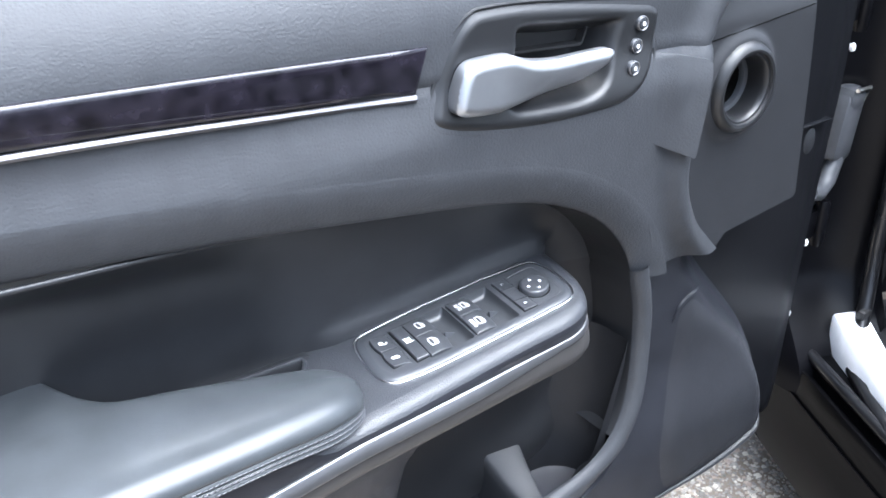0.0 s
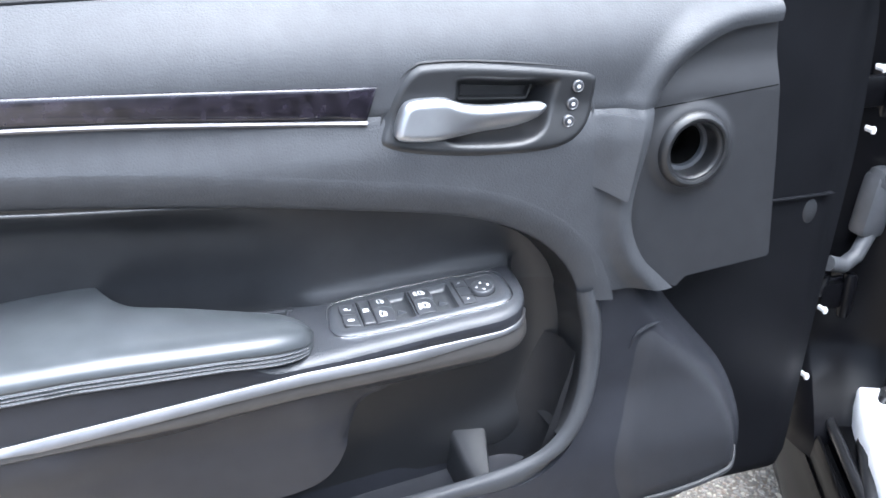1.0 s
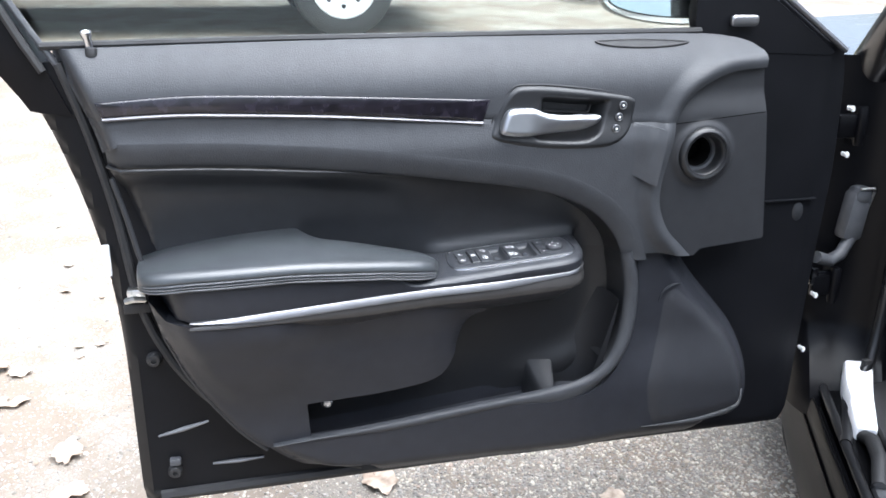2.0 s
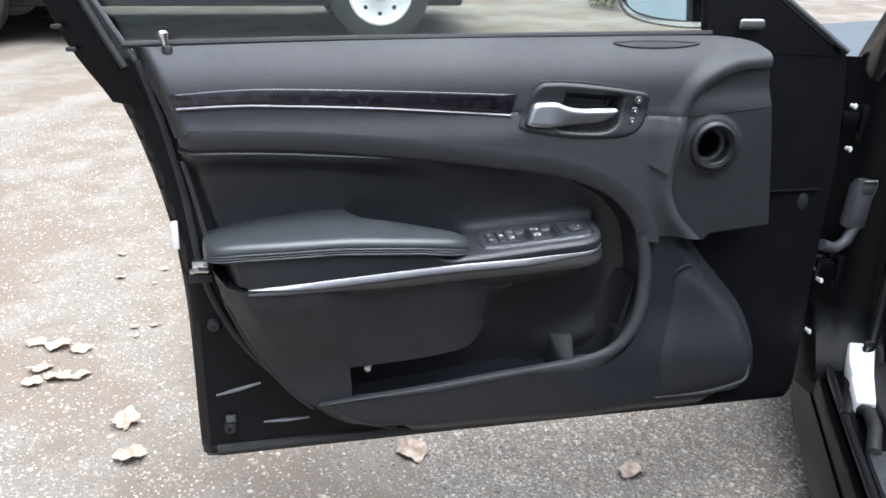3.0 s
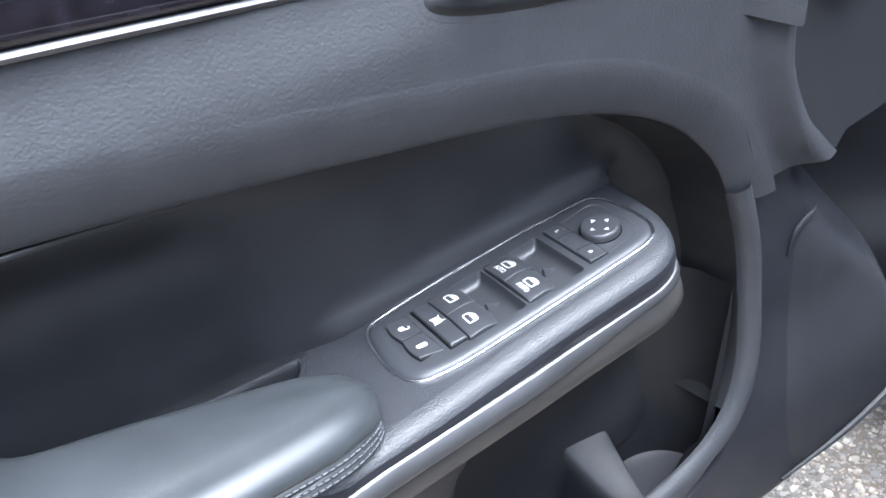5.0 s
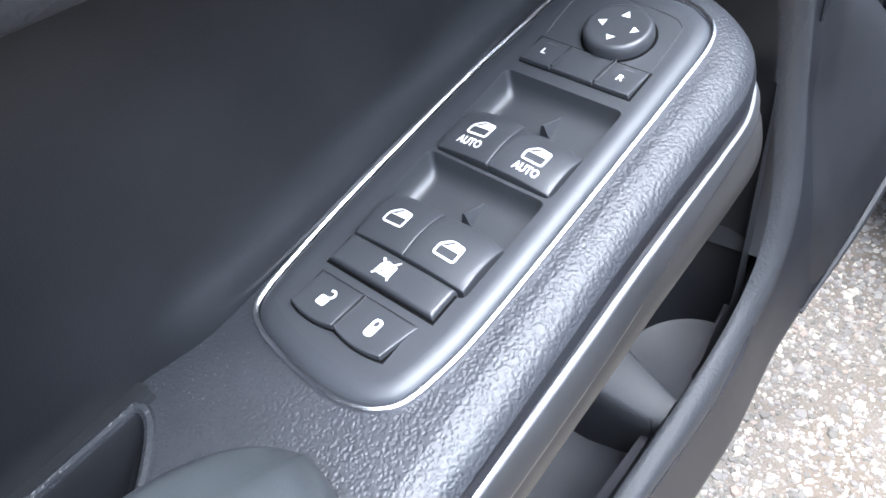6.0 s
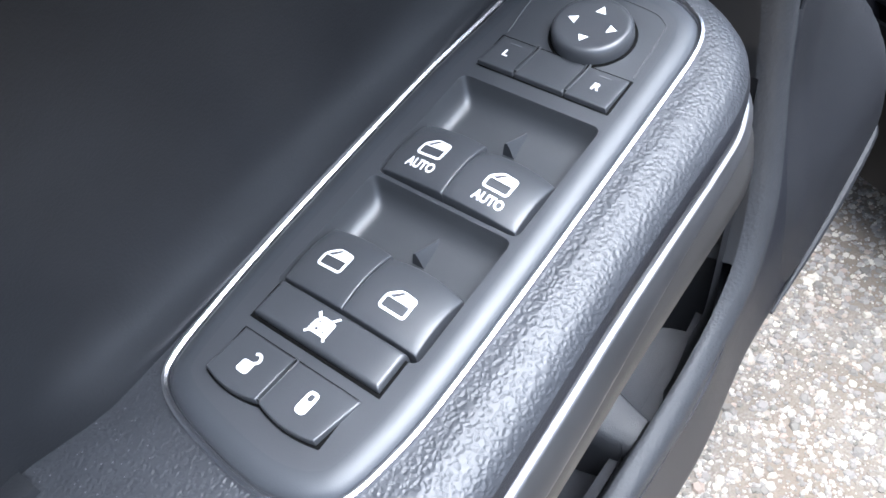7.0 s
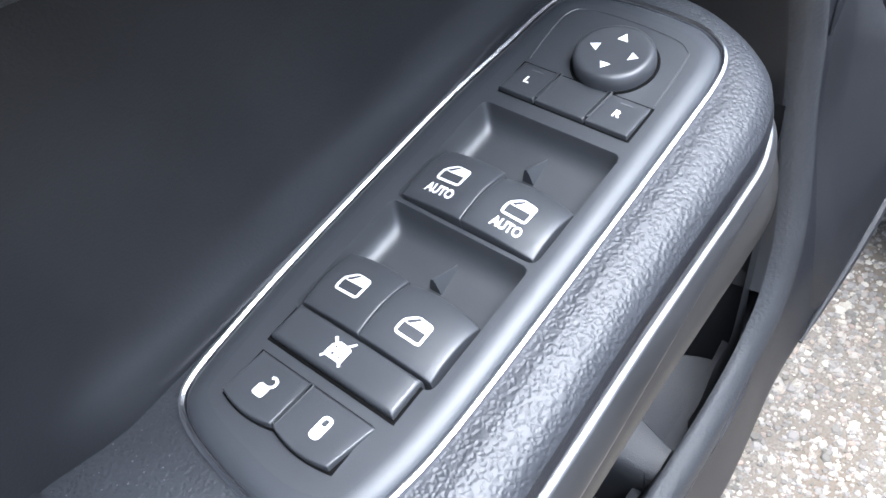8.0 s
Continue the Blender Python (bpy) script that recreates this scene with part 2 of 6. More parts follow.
def rounded(points, radius, n=5):
    """A closed outline with its corners rounded."""
    pts = [Vector(p) for p in points]
    m, out = len(pts), []
    for i, p in enumerate(pts):
        a, b = pts[i - 1] - p, pts[(i + 1) % m] - p
        r = min(radius, a.length * 0.49, b.length * 0.49)
        s, e = p + a.normalized() * r, p + b.normalized() * r
        for k in range(n + 1):
            t = k / n
            out.append((1 - t) ** 2 * s + 2 * t * (1 - t) * p + t * t * e)
    return out


def gap_to(x, z, line):
    """The distance from a point to a broken line."""
    best = 1e9
    for a, b in zip(line, line[1:]):
        dx, dz = b[0] - a[0], b[1] - a[1]
        q = dx * dx + dz * dz
        t = 0 if q == 0 else min(1, max(0, ((x - a[0]) * dx + (z - a[1]) * dz) / q))
        d = (x - a[0] - t * dx) ** 2 + (z - a[1] - t * dz) ** 2
        best = min(best, d)
    return math.sqrt(best)


def within(x, y, ring):
    inside = False
    for a, b in zip(ring, ring[1:] + ring[:1]):
        if (a[1] > y) != (b[1] > y) and x < (b[0] - a[0]) * (y - a[1]) / (b[1] - a[1]) + a[0]:
            inside = not inside
    return inside


def field(outline, depth, step=0.006, back=0.075, back_right=None, hole=None):
    """A panel with the given outline in x and z, finely divided, pressed to the depth y = depth(x, z), with its rim turned back."""
    bm = bmesh.new()
    bm.faces.new([bm.verts.new((p[0], 0, p[1])) for p in outline])
    for axis in (0, 2):
        lo, hi = (min(p[axis // 2] for p in outline), max(p[axis // 2] for p in outline))
        v = math.ceil(lo / step) * step + 1e-5
        while v < hi:
            where, way = [0, 0, 0], [0, 0, 0]
            where[axis], way[axis] = v, 1
            bmesh.ops.bisect_plane(bm, geom=bm.verts[:] + bm.edges[:] + bm.faces[:], dist=1e-6, plane_co=where, plane_no=way)
            v += step
    if hole:
        bmesh.ops.delete(bm, geom=[f for f in bm.faces if all(within(v.co.x, v.co.z, hole) for v in f.verts)], context='FACES')
    for v in bm.verts:
        v.co.y = depth(v.co.x, v.co.z)
    rim = [e for e in bm.edges if len(e.link_faces) == 1]
    twin = {}
    for e in rim:
        for v in e.verts:
            if v not in twin:
                far = back if back_right is None else back + (back_right - back) * ease((v.co.x - 0.290) / 0.03)
                twin[v] = bm.verts.new((v.co.x, max(far, v.co.y + 0.004), v.co.z))
    for e in rim:
        a, b = e.verts
        bm.faces.new((a, b, twin[b], twin[a]))
    return bm


def band(line, section, squash=None):
    """A moulding drawn along a line in x and z: section gives steps of (distance to the right of the line, y), which squash(x, z) may narrow."""
    bm = bmesh.new()
    pts = [Vector((p[0], p[1])) for p in line]
    rows = []
    for i, p in enumerate(pts):
        t = (pts[min(i + 1, len(pts) - 1)] - pts[max(i - 1, 0)]).normalized()
        n = Vector((t.y, -t.x))
        f, dy = squash(p.x, p.y) if squash else (1.0, 0.0)
        rows.append([bm.verts.new((p.x - n.x * d * f, y + dy, p.y - n.y * d * f)) for d, y in (section(p.x, p.y) if callable(section) else section)])
    for a, b in zip(rows, rows[1:]):
        for k in range(len(a) - 1):
            bm.faces.new((a[k], b[k], b[k + 1], a[k + 1]))
    return bm


def shifted(line, d):
    """A line in x and z moved to its left by d (d may depend on the place)."""
    pts = [Vector((p[0], p[1])) for p in line]
    out = []
    for i, p in enumerate(pts):
        t = (pts[min(i + 1, len(pts) - 1)] - pts[max(i - 1, 0)]).normalized()
        out.append(p + Vector((-t.y, t.x)) * (d(p.x, p.y) if callable(d) else d))
    return out


def tube(points, radius, sides=10, closed=False, flat=1.0, up=None):
    """A round or flattened rod along a line."""
    bm = bmesh.new()
    pts = [Vector(p) for p in points]
    n, rings = len(pts), []
    up = Vector(up) if up else None
    side = None
    for i, p in enumerate(pts):
        if closed:
            d = (pts[(i + 1) % n] - pts[i - 1]).normalized()
        else:
            d = (pts[min(i + 1, n - 1)] - pts[max(i - 1, 0)]).normalized()
        if up:
            side = d.cross(up).normalized()
        elif side is None:
            side = d.orthogonal().normalized()
        else:
            side = (side - d * side.dot(d)).normalized()
        top = side.cross(d).normalized()
        r = radius(i / max(1, n - 1)) if callable(radius) else radius
        rings.append([bm.verts.new(p + side * (r * math.cos(k * math.tau / sides)) + top * (r * flat * math.sin(k * math.tau / sides)))
                      for k in range(sides)])
    pairs = list(zip(rings, rings[1:])) + ([(rings[-1], rings[0])] if closed else [])
    for a, b in pairs:
        for k in range(sides):
            bm.faces.new((a[k], a[(k + 1) % sides], b[(k + 1) % sides], b[k]))
    if not closed:
        bm.faces.new(rings[0])
        bm.faces.new(rings[-1])
    return bm


def inset(outline, d):
    """The closed outline moved inwards by d (points run anticlockwise or clockwise)."""
    pts = [Vector((p[0], p[1])) for p in outline]
    n = len(pts)
    area = sum(pts[i].x * pts[(i + 1) % n].y - pts[(i + 1) % n].x * pts[i].y for i in range(n))
    out = []
    for i, p in enumerate(pts):
        t = (pts[(i + 1) % n] - pts[i - 1])
        if t.length < 1e-9:
            t = pts[(i + 1) % n] - p
        t.normalize()
        nrm = Vector((-t.y, t.x)) * (1 if area > 0 else -1)
        out.append(p + nrm * d)
    return out


def stack(outline, levels, place, close_low=True, close_high=True):
    """Rings of an outline, inset and raised by the levels (inset, height), set in space by place(u, v, height), and capped."""
    bm = bmesh.new()
    rings = []
    for d, h in levels:
        rings.append([bm.verts.new(place(p[0], p[1], h)) for p in inset(outline, d)])
    n = len(outline)
    for a, b in zip(rings, rings[1:]):
        for k in range(n):
            bm.faces.new((a[k], a[(k + 1) % n], b[(k + 1) % n], b[k]))
    for ring, wanted in ((rings[0], close_low), (rings[-1], close_high)):
        if wanted:
            mid = bm.verts.new(sum((v.co for v in ring), Vector()) / n)
            for k in range(n):
                bm.faces.new((ring[k], ring[(k + 1) % n], mid))
    return bm


def lathe(profile, sides, place, caps=True):
    """A turned shape: profile of (radius, height), set in space by place(u, v, height)."""
    bm = bmesh.new()
    rings = []
    for r, h in profile:
        rings.append([bm.verts.new(place(r * math.cos(k * math.tau / sides), r * math.sin(k * math.tau / sides), h)) for k in range(sides)])
    for a, b in zip(rings, rings[1:]):
        for k in range(sides):
            bm.faces.new((a[k], a[(k + 1) % sides], b[(k + 1) % sides], b[k]))
    for ring, (r, h) in ((rings[0], profile[0]), (rings[-1], profile[-1])):
        if caps and r > 1e-4:
            bm.faces.new(ring)
    return bm


def box(lo, hi, bevel=0.002, turn=None):
    """A bevelled block."""
    bm = bmesh.new()
    bmesh.ops.create_cube(bm, size=1.0)
    for v in bm.verts:
        v.co = Vector([(lo[k] + hi[k]) / 2 + v.co[k] * (hi[k] - lo[k]) for k in range(3)])
    if bevel:
        bmesh.ops.bevel(bm, geom=bm.edges[:], offset=bevel, segments=2, affect='EDGES', profile=0.5)
    if turn:
        bmesh.ops.transform(bm, matrix=turn, verts=bm.verts)
    return bm


def join(*many):
    """Several bmeshes of one part as one."""
    out = bmesh.new()
    for bm in many:
        me = bpy.data.meshes.new("tmp")
        bm.to_mesh(me)
        bm.free()
        out.from_mesh(me)
        bpy.data.meshes.remove(me)
    return out


def thing(name, label, category, at=(0, 0, 0), group="", kind=""):
    ob = new(name)
    ob.location = at
    ob.empty_display_size = 0.05
    return tagged(ob, label, category, group, kind)

# ---------------------------------------------------------------- the open car door
# x runs towards the hinges, y towards the outside of the door, z up
door = thing("car_door", "open black car door with dark grey interior trim and silver accents", "car door", (0, 0, 0))

EDGE_L = curve([(-0.622, 0.980), (-0.600, 0.940), (-0.578, 0.885), (-0.557, 0.819), (-0.540, 0.751), (-0.526, 0.679), (-0.510, 0.614),
                (-0.490, 0.546), (-0.460, 0.473), (-0.411, 0.395), (-0.372, 0.353), (-0.322, 0.312), (-0.262, 0.284), (-0.200, 0.274)], 4)
BELT = curve([(-0.622, 0.980), (-0.470, 0.984), (-0.196, 0.989), (0.100, 0.991), (0.311, 0.992), (0.400, 0.989), (0.450, 0.980), (0.470, 0.966)], 4)
ARCH = curve([(0.470, 0.940), (0.406, 0.934), (0.357, 0.913), (0.330, 0.888), (0.312, 0.857)], 5)
SEAM = curve([(0.312, 0.857), (0.245, 0.860), (0.120, 0.866), (0.000, 0.872), (-0.110, 0.876), (-0.215, 0.883), (-0.382, 0.891), (-0.470, 0.892),
              (-0.578, 0.885)], 4)
CREASE = curve([(-0.557, 0.819), (-0.468, 0.818), (-0.387, 0.815), (-0.303, 0.809), (-0.216, 0.801), (-0.127, 0.790), (-0.034, 0.776),
                (0.064, 0.760), (0.128, 0.742), (0.184, 0.712), (0.221, 0.673), (0.238, 0.635), (0.243, 0.618)], 4)
PLATE_L = curve([(0.312, 0.857), (0.302, 0.807), (0.292, 0.759), (0.293, 0.720), (0.311, 0.680), (0.341, 0.649), (0.363, 0.6275)], 4)
PILLAR = curve([(0.2340, 0.642), (0.2465, 0.581), (0.2450, 0.520), (0.229, 0.468), (0.198, 0.432), (0.150, 0.414), (0.070, 0.402), (-0.032, 0.391),
                (-0.147, 0.378), (-0.285, 0.365), (-0.350, 0.3585)], 4)
RIGHT_EDGE = curve([(0.352, 0.634), (0.392, 0.580), (0.436, 0.530), (0.480, 0.477), (0.506, 0.420), (0.521, 0.352), (0.514, 0.311), (0.488, 0.286), (0.440, 0.278)], 4)
RECESS = [*CREASE[:-4], *PILLAR[1:]]


def trim_depth(x, z):
    """How far the soft upper and middle trim stands off the plane y = 0."""
    y = 0.0
    y += 0.052 * max(0.0, (z - 0.905) / 0.085) ** 2.0
    y -= 0.011 * ease((0.875 - z) / 0.05)
    d = gap_to(x, z, EDGE_L)
    y += 0.048 * (1 - ease(d / 0.030)) ** 1.5
    if x > 0.20:
        # the raised rib that sweeps up into the arch
        d = gap_to(x, z, PLATE_L if z < 0.857 else ARCH)
        y -= 0.012 * (1 - ease(abs(d - 0.016) / 0.022))
        y += 0.010 * ease((x - 0.22) / 0.12) * ease((0.70 - z) / 0.08)
    d = gap_to(x, z, SEAM)
    y += 0.0022 * (1 - ease(d / 0.004))
    return y


def lower_depth(x, z):
    """The lower trim below the pocket's lip and round the loudspeaker."""
    side = ease((x - 0.16) / 0.12)
    y = -0.018 - 0.004 * ease(x / 0.10) + side * (0.010 + 0.018 * ease((z - 0.38) / 0.12))
    y += 0.030 * ease((0.305 - z) / 0.04)
    y += 0.030 * (1 - ease(gap_to(x, z, EDGE_L) / 0.03))
    y += 0.036 * (1 - ease(gap_to(x, z, RIGHT_EDGE) / 0.040))
    return y


ROLL = [(-0.0010, 0.054), (-0.0008, 0.030), (-0.0004, 0.012), (0.0, 0.0030), (0.0006, 0.0012), (0.0018, -0.0003), (0.005, -0.0025), (0.010, -0.0050), (0.017, -0.0078), (0.025, -0.0100), (0.034, -0.0113), (0.037, -0.0109)]
POST_SIDE = [(-0.012, 0.060), (-0.009, 0.034), (-0.005, 0.014), (-0.002, -0.002), (0.0, -0.0120), (0.0008, -0.0170), (0.003, -0.0205), (0.008, -0.0235), (0.0140, -0.0240), (0.0185, -0.0215), (0.0230, -0.0160), (0.0275, -0.0090), (0.031, -0.0040)]
LIP_SIDE = [(0.060, -0.0040), (0.040, -0.0050), (0.016, -0.0070), (0.006, -0.0090), (0.002, -0.0110), (0.0, -0.0128), (0.0008, -0.0150), (0.0020, -0.0185), (0.0040, -0.0215), (0.008, -0.0235), (0.018, -0.0240), (0.028, -0.0232), (0.038, -0.0200)]


def lip_section(x, z):
    t = ease((z - 0.408) / 0.030)
    return [(a[0] * t + b[0] * (1 - t), a[1] * t + b[1] * (1 - t)) for a, b in zip(POST_SIDE, LIP_SIDE)]


lip_width = lambda x, z: ((0.40 + 0.60 * ease((x - 0.02) / 0.17)) * (0.12 + 0.88 * ease((x + 0.35) / 0.22)), 0.003 * (1 - ease((x - 0.02) / 0.17)) + 0.012 * ease((z - 0.44) / 0.12))


def crease_lift(x, z):
    """The roll follows the trim above it."""
    return (1.0, trim_depth(x, z + 0.030) + 0.0108 if x < 0.15 else -0.012 * (1 - ease(gap_to(x, z, PLATE_L) / 0.09)) * 0.3)


BOWL = loop([(0.0008, 0.8480), (0.0045, 0.8610), (0.0165, 0.8900), (0.0250, 0.9045), (0.0335, 0.9140), (0.0420, 0.9195), (0.0520, 0.9222), (0.0944, 0.9215), (0.1655, 0.9140), (0.2180, 0.9065), (0.2330, 0.9035), (0.2420, 0.8980), (0.2440, 0.8890), (0.2380, 0.8560), (0.2235, 0.8350), (0.2000, 0.8230), (0.1657, 0.8195), (0.1100, 0.8210), (0.0566, 0.8270), (0.0230, 0.8335), (0.0060, 0.8400)], 4)
BOWL_HOLE = inset(BOWL, 0.003)
part("upper_trim", field([*EDGE_L[:9], *SEAM[::-1][1:], *ARCH[::-1][1:], *BELT[::-1][:-1]], trim_depth, hole=BOWL_HOLE), TRIM, door,
     "soft-touch dark grey upper trim")
part("middle_trim", field([*SEAM[:-1], *[p for p in EDGE_L if 0.8195 < p[1] <= 0.886], *shifted(CREASE[1:], 0.034)[:-9], (0.262, 0.640), (0.312, 0.637), *PLATE_L[::-1][:-1]],
                          trim_depth, back=0.02, hole=BOWL_HOLE), TRIM, door)
roll = band(CREASE, ROLL, crease_lift)
bmesh.ops.bisect_plane(roll, geom=roll.verts[:] + roll.edges[:] + roll.faces[:], dist=1e-6, plane_co=(0, 0, 0.6345), plane_no=(0.02, 0, 1), clear_inner=True)
part("crease_roll", roll, TRIM, door, angle=60)
part("pocket_frame", band(PILLAR, lambda x, z: lip_section(x, z)[4:], lip_width), TRIM, door, "dark grey rounded frame of the door pocket", angle=60)
# Inner walls split from the frame and darkened to carry the recess's shade.
part("pocket_wall", band([*CREASE[-17:-4], *[p for p in PILLAR[1:] if p[1] > 0.440]], POST_SIDE[:5], lip_width), BOWL_BLACK, door, "black inner wall of the door recess, darkened for its shade", angle=60)
part("lip_wall", band([p for p in PILLAR if p[1] < 0.409], LIP_SIDE[:5], lip_width), NICHE_SHADE, door, "inner side of the pocket's lip, blackened for its shade", angle=60)


def insert_depth(x, z):
    y = 0.062 - 0.012 * ease((z - 0.68) / 0.09)
    y -= 0.034 * (1 - ease((gap_to(x, z, CREASE) - 0.004) / 0.050)) ** 1.3 * (1 - ease((x + 0.30) / 0.30))
    y -= 0.014 * (1 - ease(gap_to(x, z, RECESS) / 0.060)) ** 1.4 * ease((x - 0.02) / 0.15)
    y += 0.020 * (1 - ease(gap_to(x, z, EDGE_L) / 0.02))
    if -0.10 < x < 0.17 and z > 0.60:
        y -= 0.0090 * (1 - ease((z - 0.648 - 0.0765 * x) / 0.026)) ** 1.5 * ease((x + 0.10) / 0.04)
    return y


insert = field([*CREASE[:-4], *[p for p in PILLAR[1:13]], (0.190, 0.400), (0.10, 0.380), (-0.10, 0.360), (-0.30, 0.345), (-0.36, 0.40), (-0.44, 0.475),
                            *[p for p in EDGE_L[::-1] if 0.54 < p[1] < 0.815]], insert_depth, 0.008, 0.08)
# Lower half gets a darker black for the shade below the armrest.
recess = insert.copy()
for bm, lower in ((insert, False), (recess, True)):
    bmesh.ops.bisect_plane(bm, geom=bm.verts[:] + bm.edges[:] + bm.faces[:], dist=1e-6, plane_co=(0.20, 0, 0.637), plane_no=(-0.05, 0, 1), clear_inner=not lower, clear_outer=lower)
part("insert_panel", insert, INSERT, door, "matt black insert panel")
part("recess_back", recess, BOWL_BLACK, door, "back wall of the door pocket, darkened for its shade")

PIPING = [p for p in CREASE if p[0] < -0.12]
part("insert_piping", tube([(p[0], crease_lift(p[0], p[1])[1] - 0.0045 + 0.016 * ease((p[0] + 0.34) / 0.22), p[1] - 0.0030) for p in PIPING], lambda t: 0.0026 - 0.0006 * t, 10), INSERT, door,
     "rolled upper edge of the black insert")

LOW_OUT = [*shifted(PILLAR, lambda x, z: 0.030 * lip_width(x, z)[0]), (-0.360, 0.352), *[p for p in EDGE_L if p[1] < 0.350], (-0.03, 0.272), (0.20, 0.273), (0.36, 0.275), *RIGHT_EDGE[::-1], (0.312, 0.637), (0.262, 0.640)]
part("lower_trim", field(LOW_OUT, lower_depth, 0.007, 0.004, 0.066), TRIM_LOW, door, "hard dark lower trim with the map pocket's lip")

# vent plate at the hinge end, with the round duct
VENT = Vector((0.369, 0.8025))


def plate_depth(x, z):
    y = 0.004 + 0.010 * ease((z - 0.86) / 0.05)
    d = (Vector((x, z)) - VENT).length
    y -= 0.006 * (1 - ease((d - 0.046) / 0.012))
    y += 0.050 * ease((0.033 - d) / 0.004)
    y += 0.004 * ease((0.31 - x) / 0.02)
    return y


PLATE_OUT = [*PLATE_L, (0.372, 0.6250), (0.384, 0.6370), (0.499, 0.6480), (0.502, 0.652), (0.488, 0.789), (0.478, 0.868), (0.470, 0.938), *ARCH[1:-1]]
plate = part("vent_plate", field(PLATE_OUT, plate_depth, 0.004, hole=[(VENT.x + 0.040 * math.cos(k * 0.3), VENT.y + 0.040 * math.sin(k * 0.3)) for k in range(21)]), PLATE, door, "dark grey moulded vent plate")
part("plate_seam", tube([(x, plate_depth(x, 0.853 + (x - 0.312) * 0.0915) + 0.0002, 0.853 + (x - 0.312) * 0.0915) for x in [0.314 + 0.0162 * k for k in range(11)]], 0.0008, 6), BLACK, plate)
on_door = lambda u, v, h: (VENT.x + u, -h, VENT.y + v)
part("vent_ring", lathe([(0.0302, -0.020), (0.0305, 0.000), (0.0312, 0.0050), (0.0330, 0.0070), (0.0352, 0.0072), (0.0360, 0.0098), (0.0385, 0.0105), (0.0425, 0.0085), (0.0455, 0.002), (0.0475, -0.006)], 44, on_door, False),
     BOWL_BLACK, plate, "black round duct ring")
part("duct_lip", lathe([(0.0301, -0.016), (0.0285, -0.0165), (0.0262, -0.0175), (0.0250, -0.0200), (0.0248, -0.026)], 40, on_door, False), BEZEL, plate, "stepped inner lip of the duct")
# Bore is too shallow to go dark, so its shade is painted on.
part("duct", lathe([(0.0252, -0.022), (0.0236, -0.027), (0.0236, -0.030), (0.0218, -0.033), (0.0218, -0.037), (0.0200, -0.040), (0.0196, -0.056), (0.0005, -0.057)], 32, on_door, False), BLACK, plate, "shallow duct bore, blackened for a deep hole's shade")

# small raised flap beside the plate
flap = [(0.236, 0.8605), (0.2885, 0.8490), (0.2810, 0.8047), (0.2735, 0.7605), (0.234, 0.7790)]
part("screw_cover", field(rounded(flap, 0.003, 3), lambda x, z: trim_depth(x, z) + 0.0004 - 0.0105 * ease((x - 0.236) / 0.030), 0.004, 0.02), TRIM, door, "slightly raised screw cover")

# defroster slot in the belt
slot = loop([(0.186, 0.982), (0.206, 0.975), (0.260, 0.972), (0.316, 0.974), (0.341, 0.980), (0.260, 0.984)], 5)
part("demist_slot", stack(slot, [(-0.001, 0.0), (0.0, 0.0025), (0.0012, 0.0028), (0.0026, 0.0012)],
                          lambda u, v, h: (u, trim_depth(u, v) - 0.0004 - h * 0.8, v + h * 0.5)), RUBBER, door, "black demister slot")

# loudspeaker cover
SPK = loop([(0.321, 0.552), (0.334, 0.569), (0.354, 0.5695), (0.382, 0.549), (0.435, 0.507), (0.472, 0.472), (0.492, 0.425), (0.502, 0.370), (0.498, 0.331), (0.452, 0.3145), (0.385, 0.3065), (0.318, 0.3060), (0.294, 0.382), (0.306, 0.448), (0.316, 0.500)], 4)


def speaker_depth(x, z):
    d = gap_to(x, z, [*SPK, SPK[0]])
    return lower_depth(x, z) + 0.001 - 0.006 * ease(d / 0.03)


part("speaker_cover", field(SPK, speaker_depth, 0.008, 0.03), CLOTH, door, "dark speaker grille")
part("speaker_lip", tube([(p[0], lower_depth(p[0], p[1]) - 0.002, p[1]) for p in curve([(0.296, 0.3100), (0.385, 0.3110), (0.445, 0.3195), (0.484, 0.3330), (0.500, 0.355)], 8)],
                         lambda t: 0.0045 * math.sin(math.pi * min(0.97, max(0.03, t))) ** 0.5, 8), PLATE, door)
part("speaker_brow", tube([(p[0], lower_depth(p[0], p[1]) - 0.001, p[1]) for p in curve([(0.317, 0.545), (0.326, 0.564), (0.344, 0.5735), (0.362, 0.572)], 8)],
                          lambda t: 0.0028 * math.sin(math.pi * min(0.97, max(0.03, t))) ** 0.5, 8), TRIM_LOW, door)

# wood strip with its bright lower edge
STRIP_T = curve([(-0.558, 0.913), (-0.460, 0.919), (-0.381, 0.919), (-0.214, 0.913), (0.003, 0.9025)], 8)
STRIP_B = curve([(-0.551, 0.893), (-0.462, 0.896), (-0.382, 0.894), (-0.215, 0.886), (-0.008, 0.870)], 8)
strip = stack([*STRIP_T, *STRIP_B[::-1]], [(0.0, -0.006), (0.0, 0.0015), (0.0012, 0.0030), (0.004, 0.0034)], lambda u, v, h: (u, trim_depth(u, v) - h - 0.001, v))
part("wood_strip", strip, WOOD, door, "glossy dark burl wood strip", angle=60)
part("strip_edge", tube([(p[0], trim_depth(p[0], p[1]) - 0.0015, p[1] - 0.0030) for p in STRIP_B], 0.0037, 8, flat=0.7), EDGING, door, "satin silver edging")

# inner door handle in its bowl
# (the bowl's outline is set out above, with the trim that it sits in)


def bowl_base(x, z):
    return -0.003 - 0.011 * ease((0.875 - z) / 0.05)


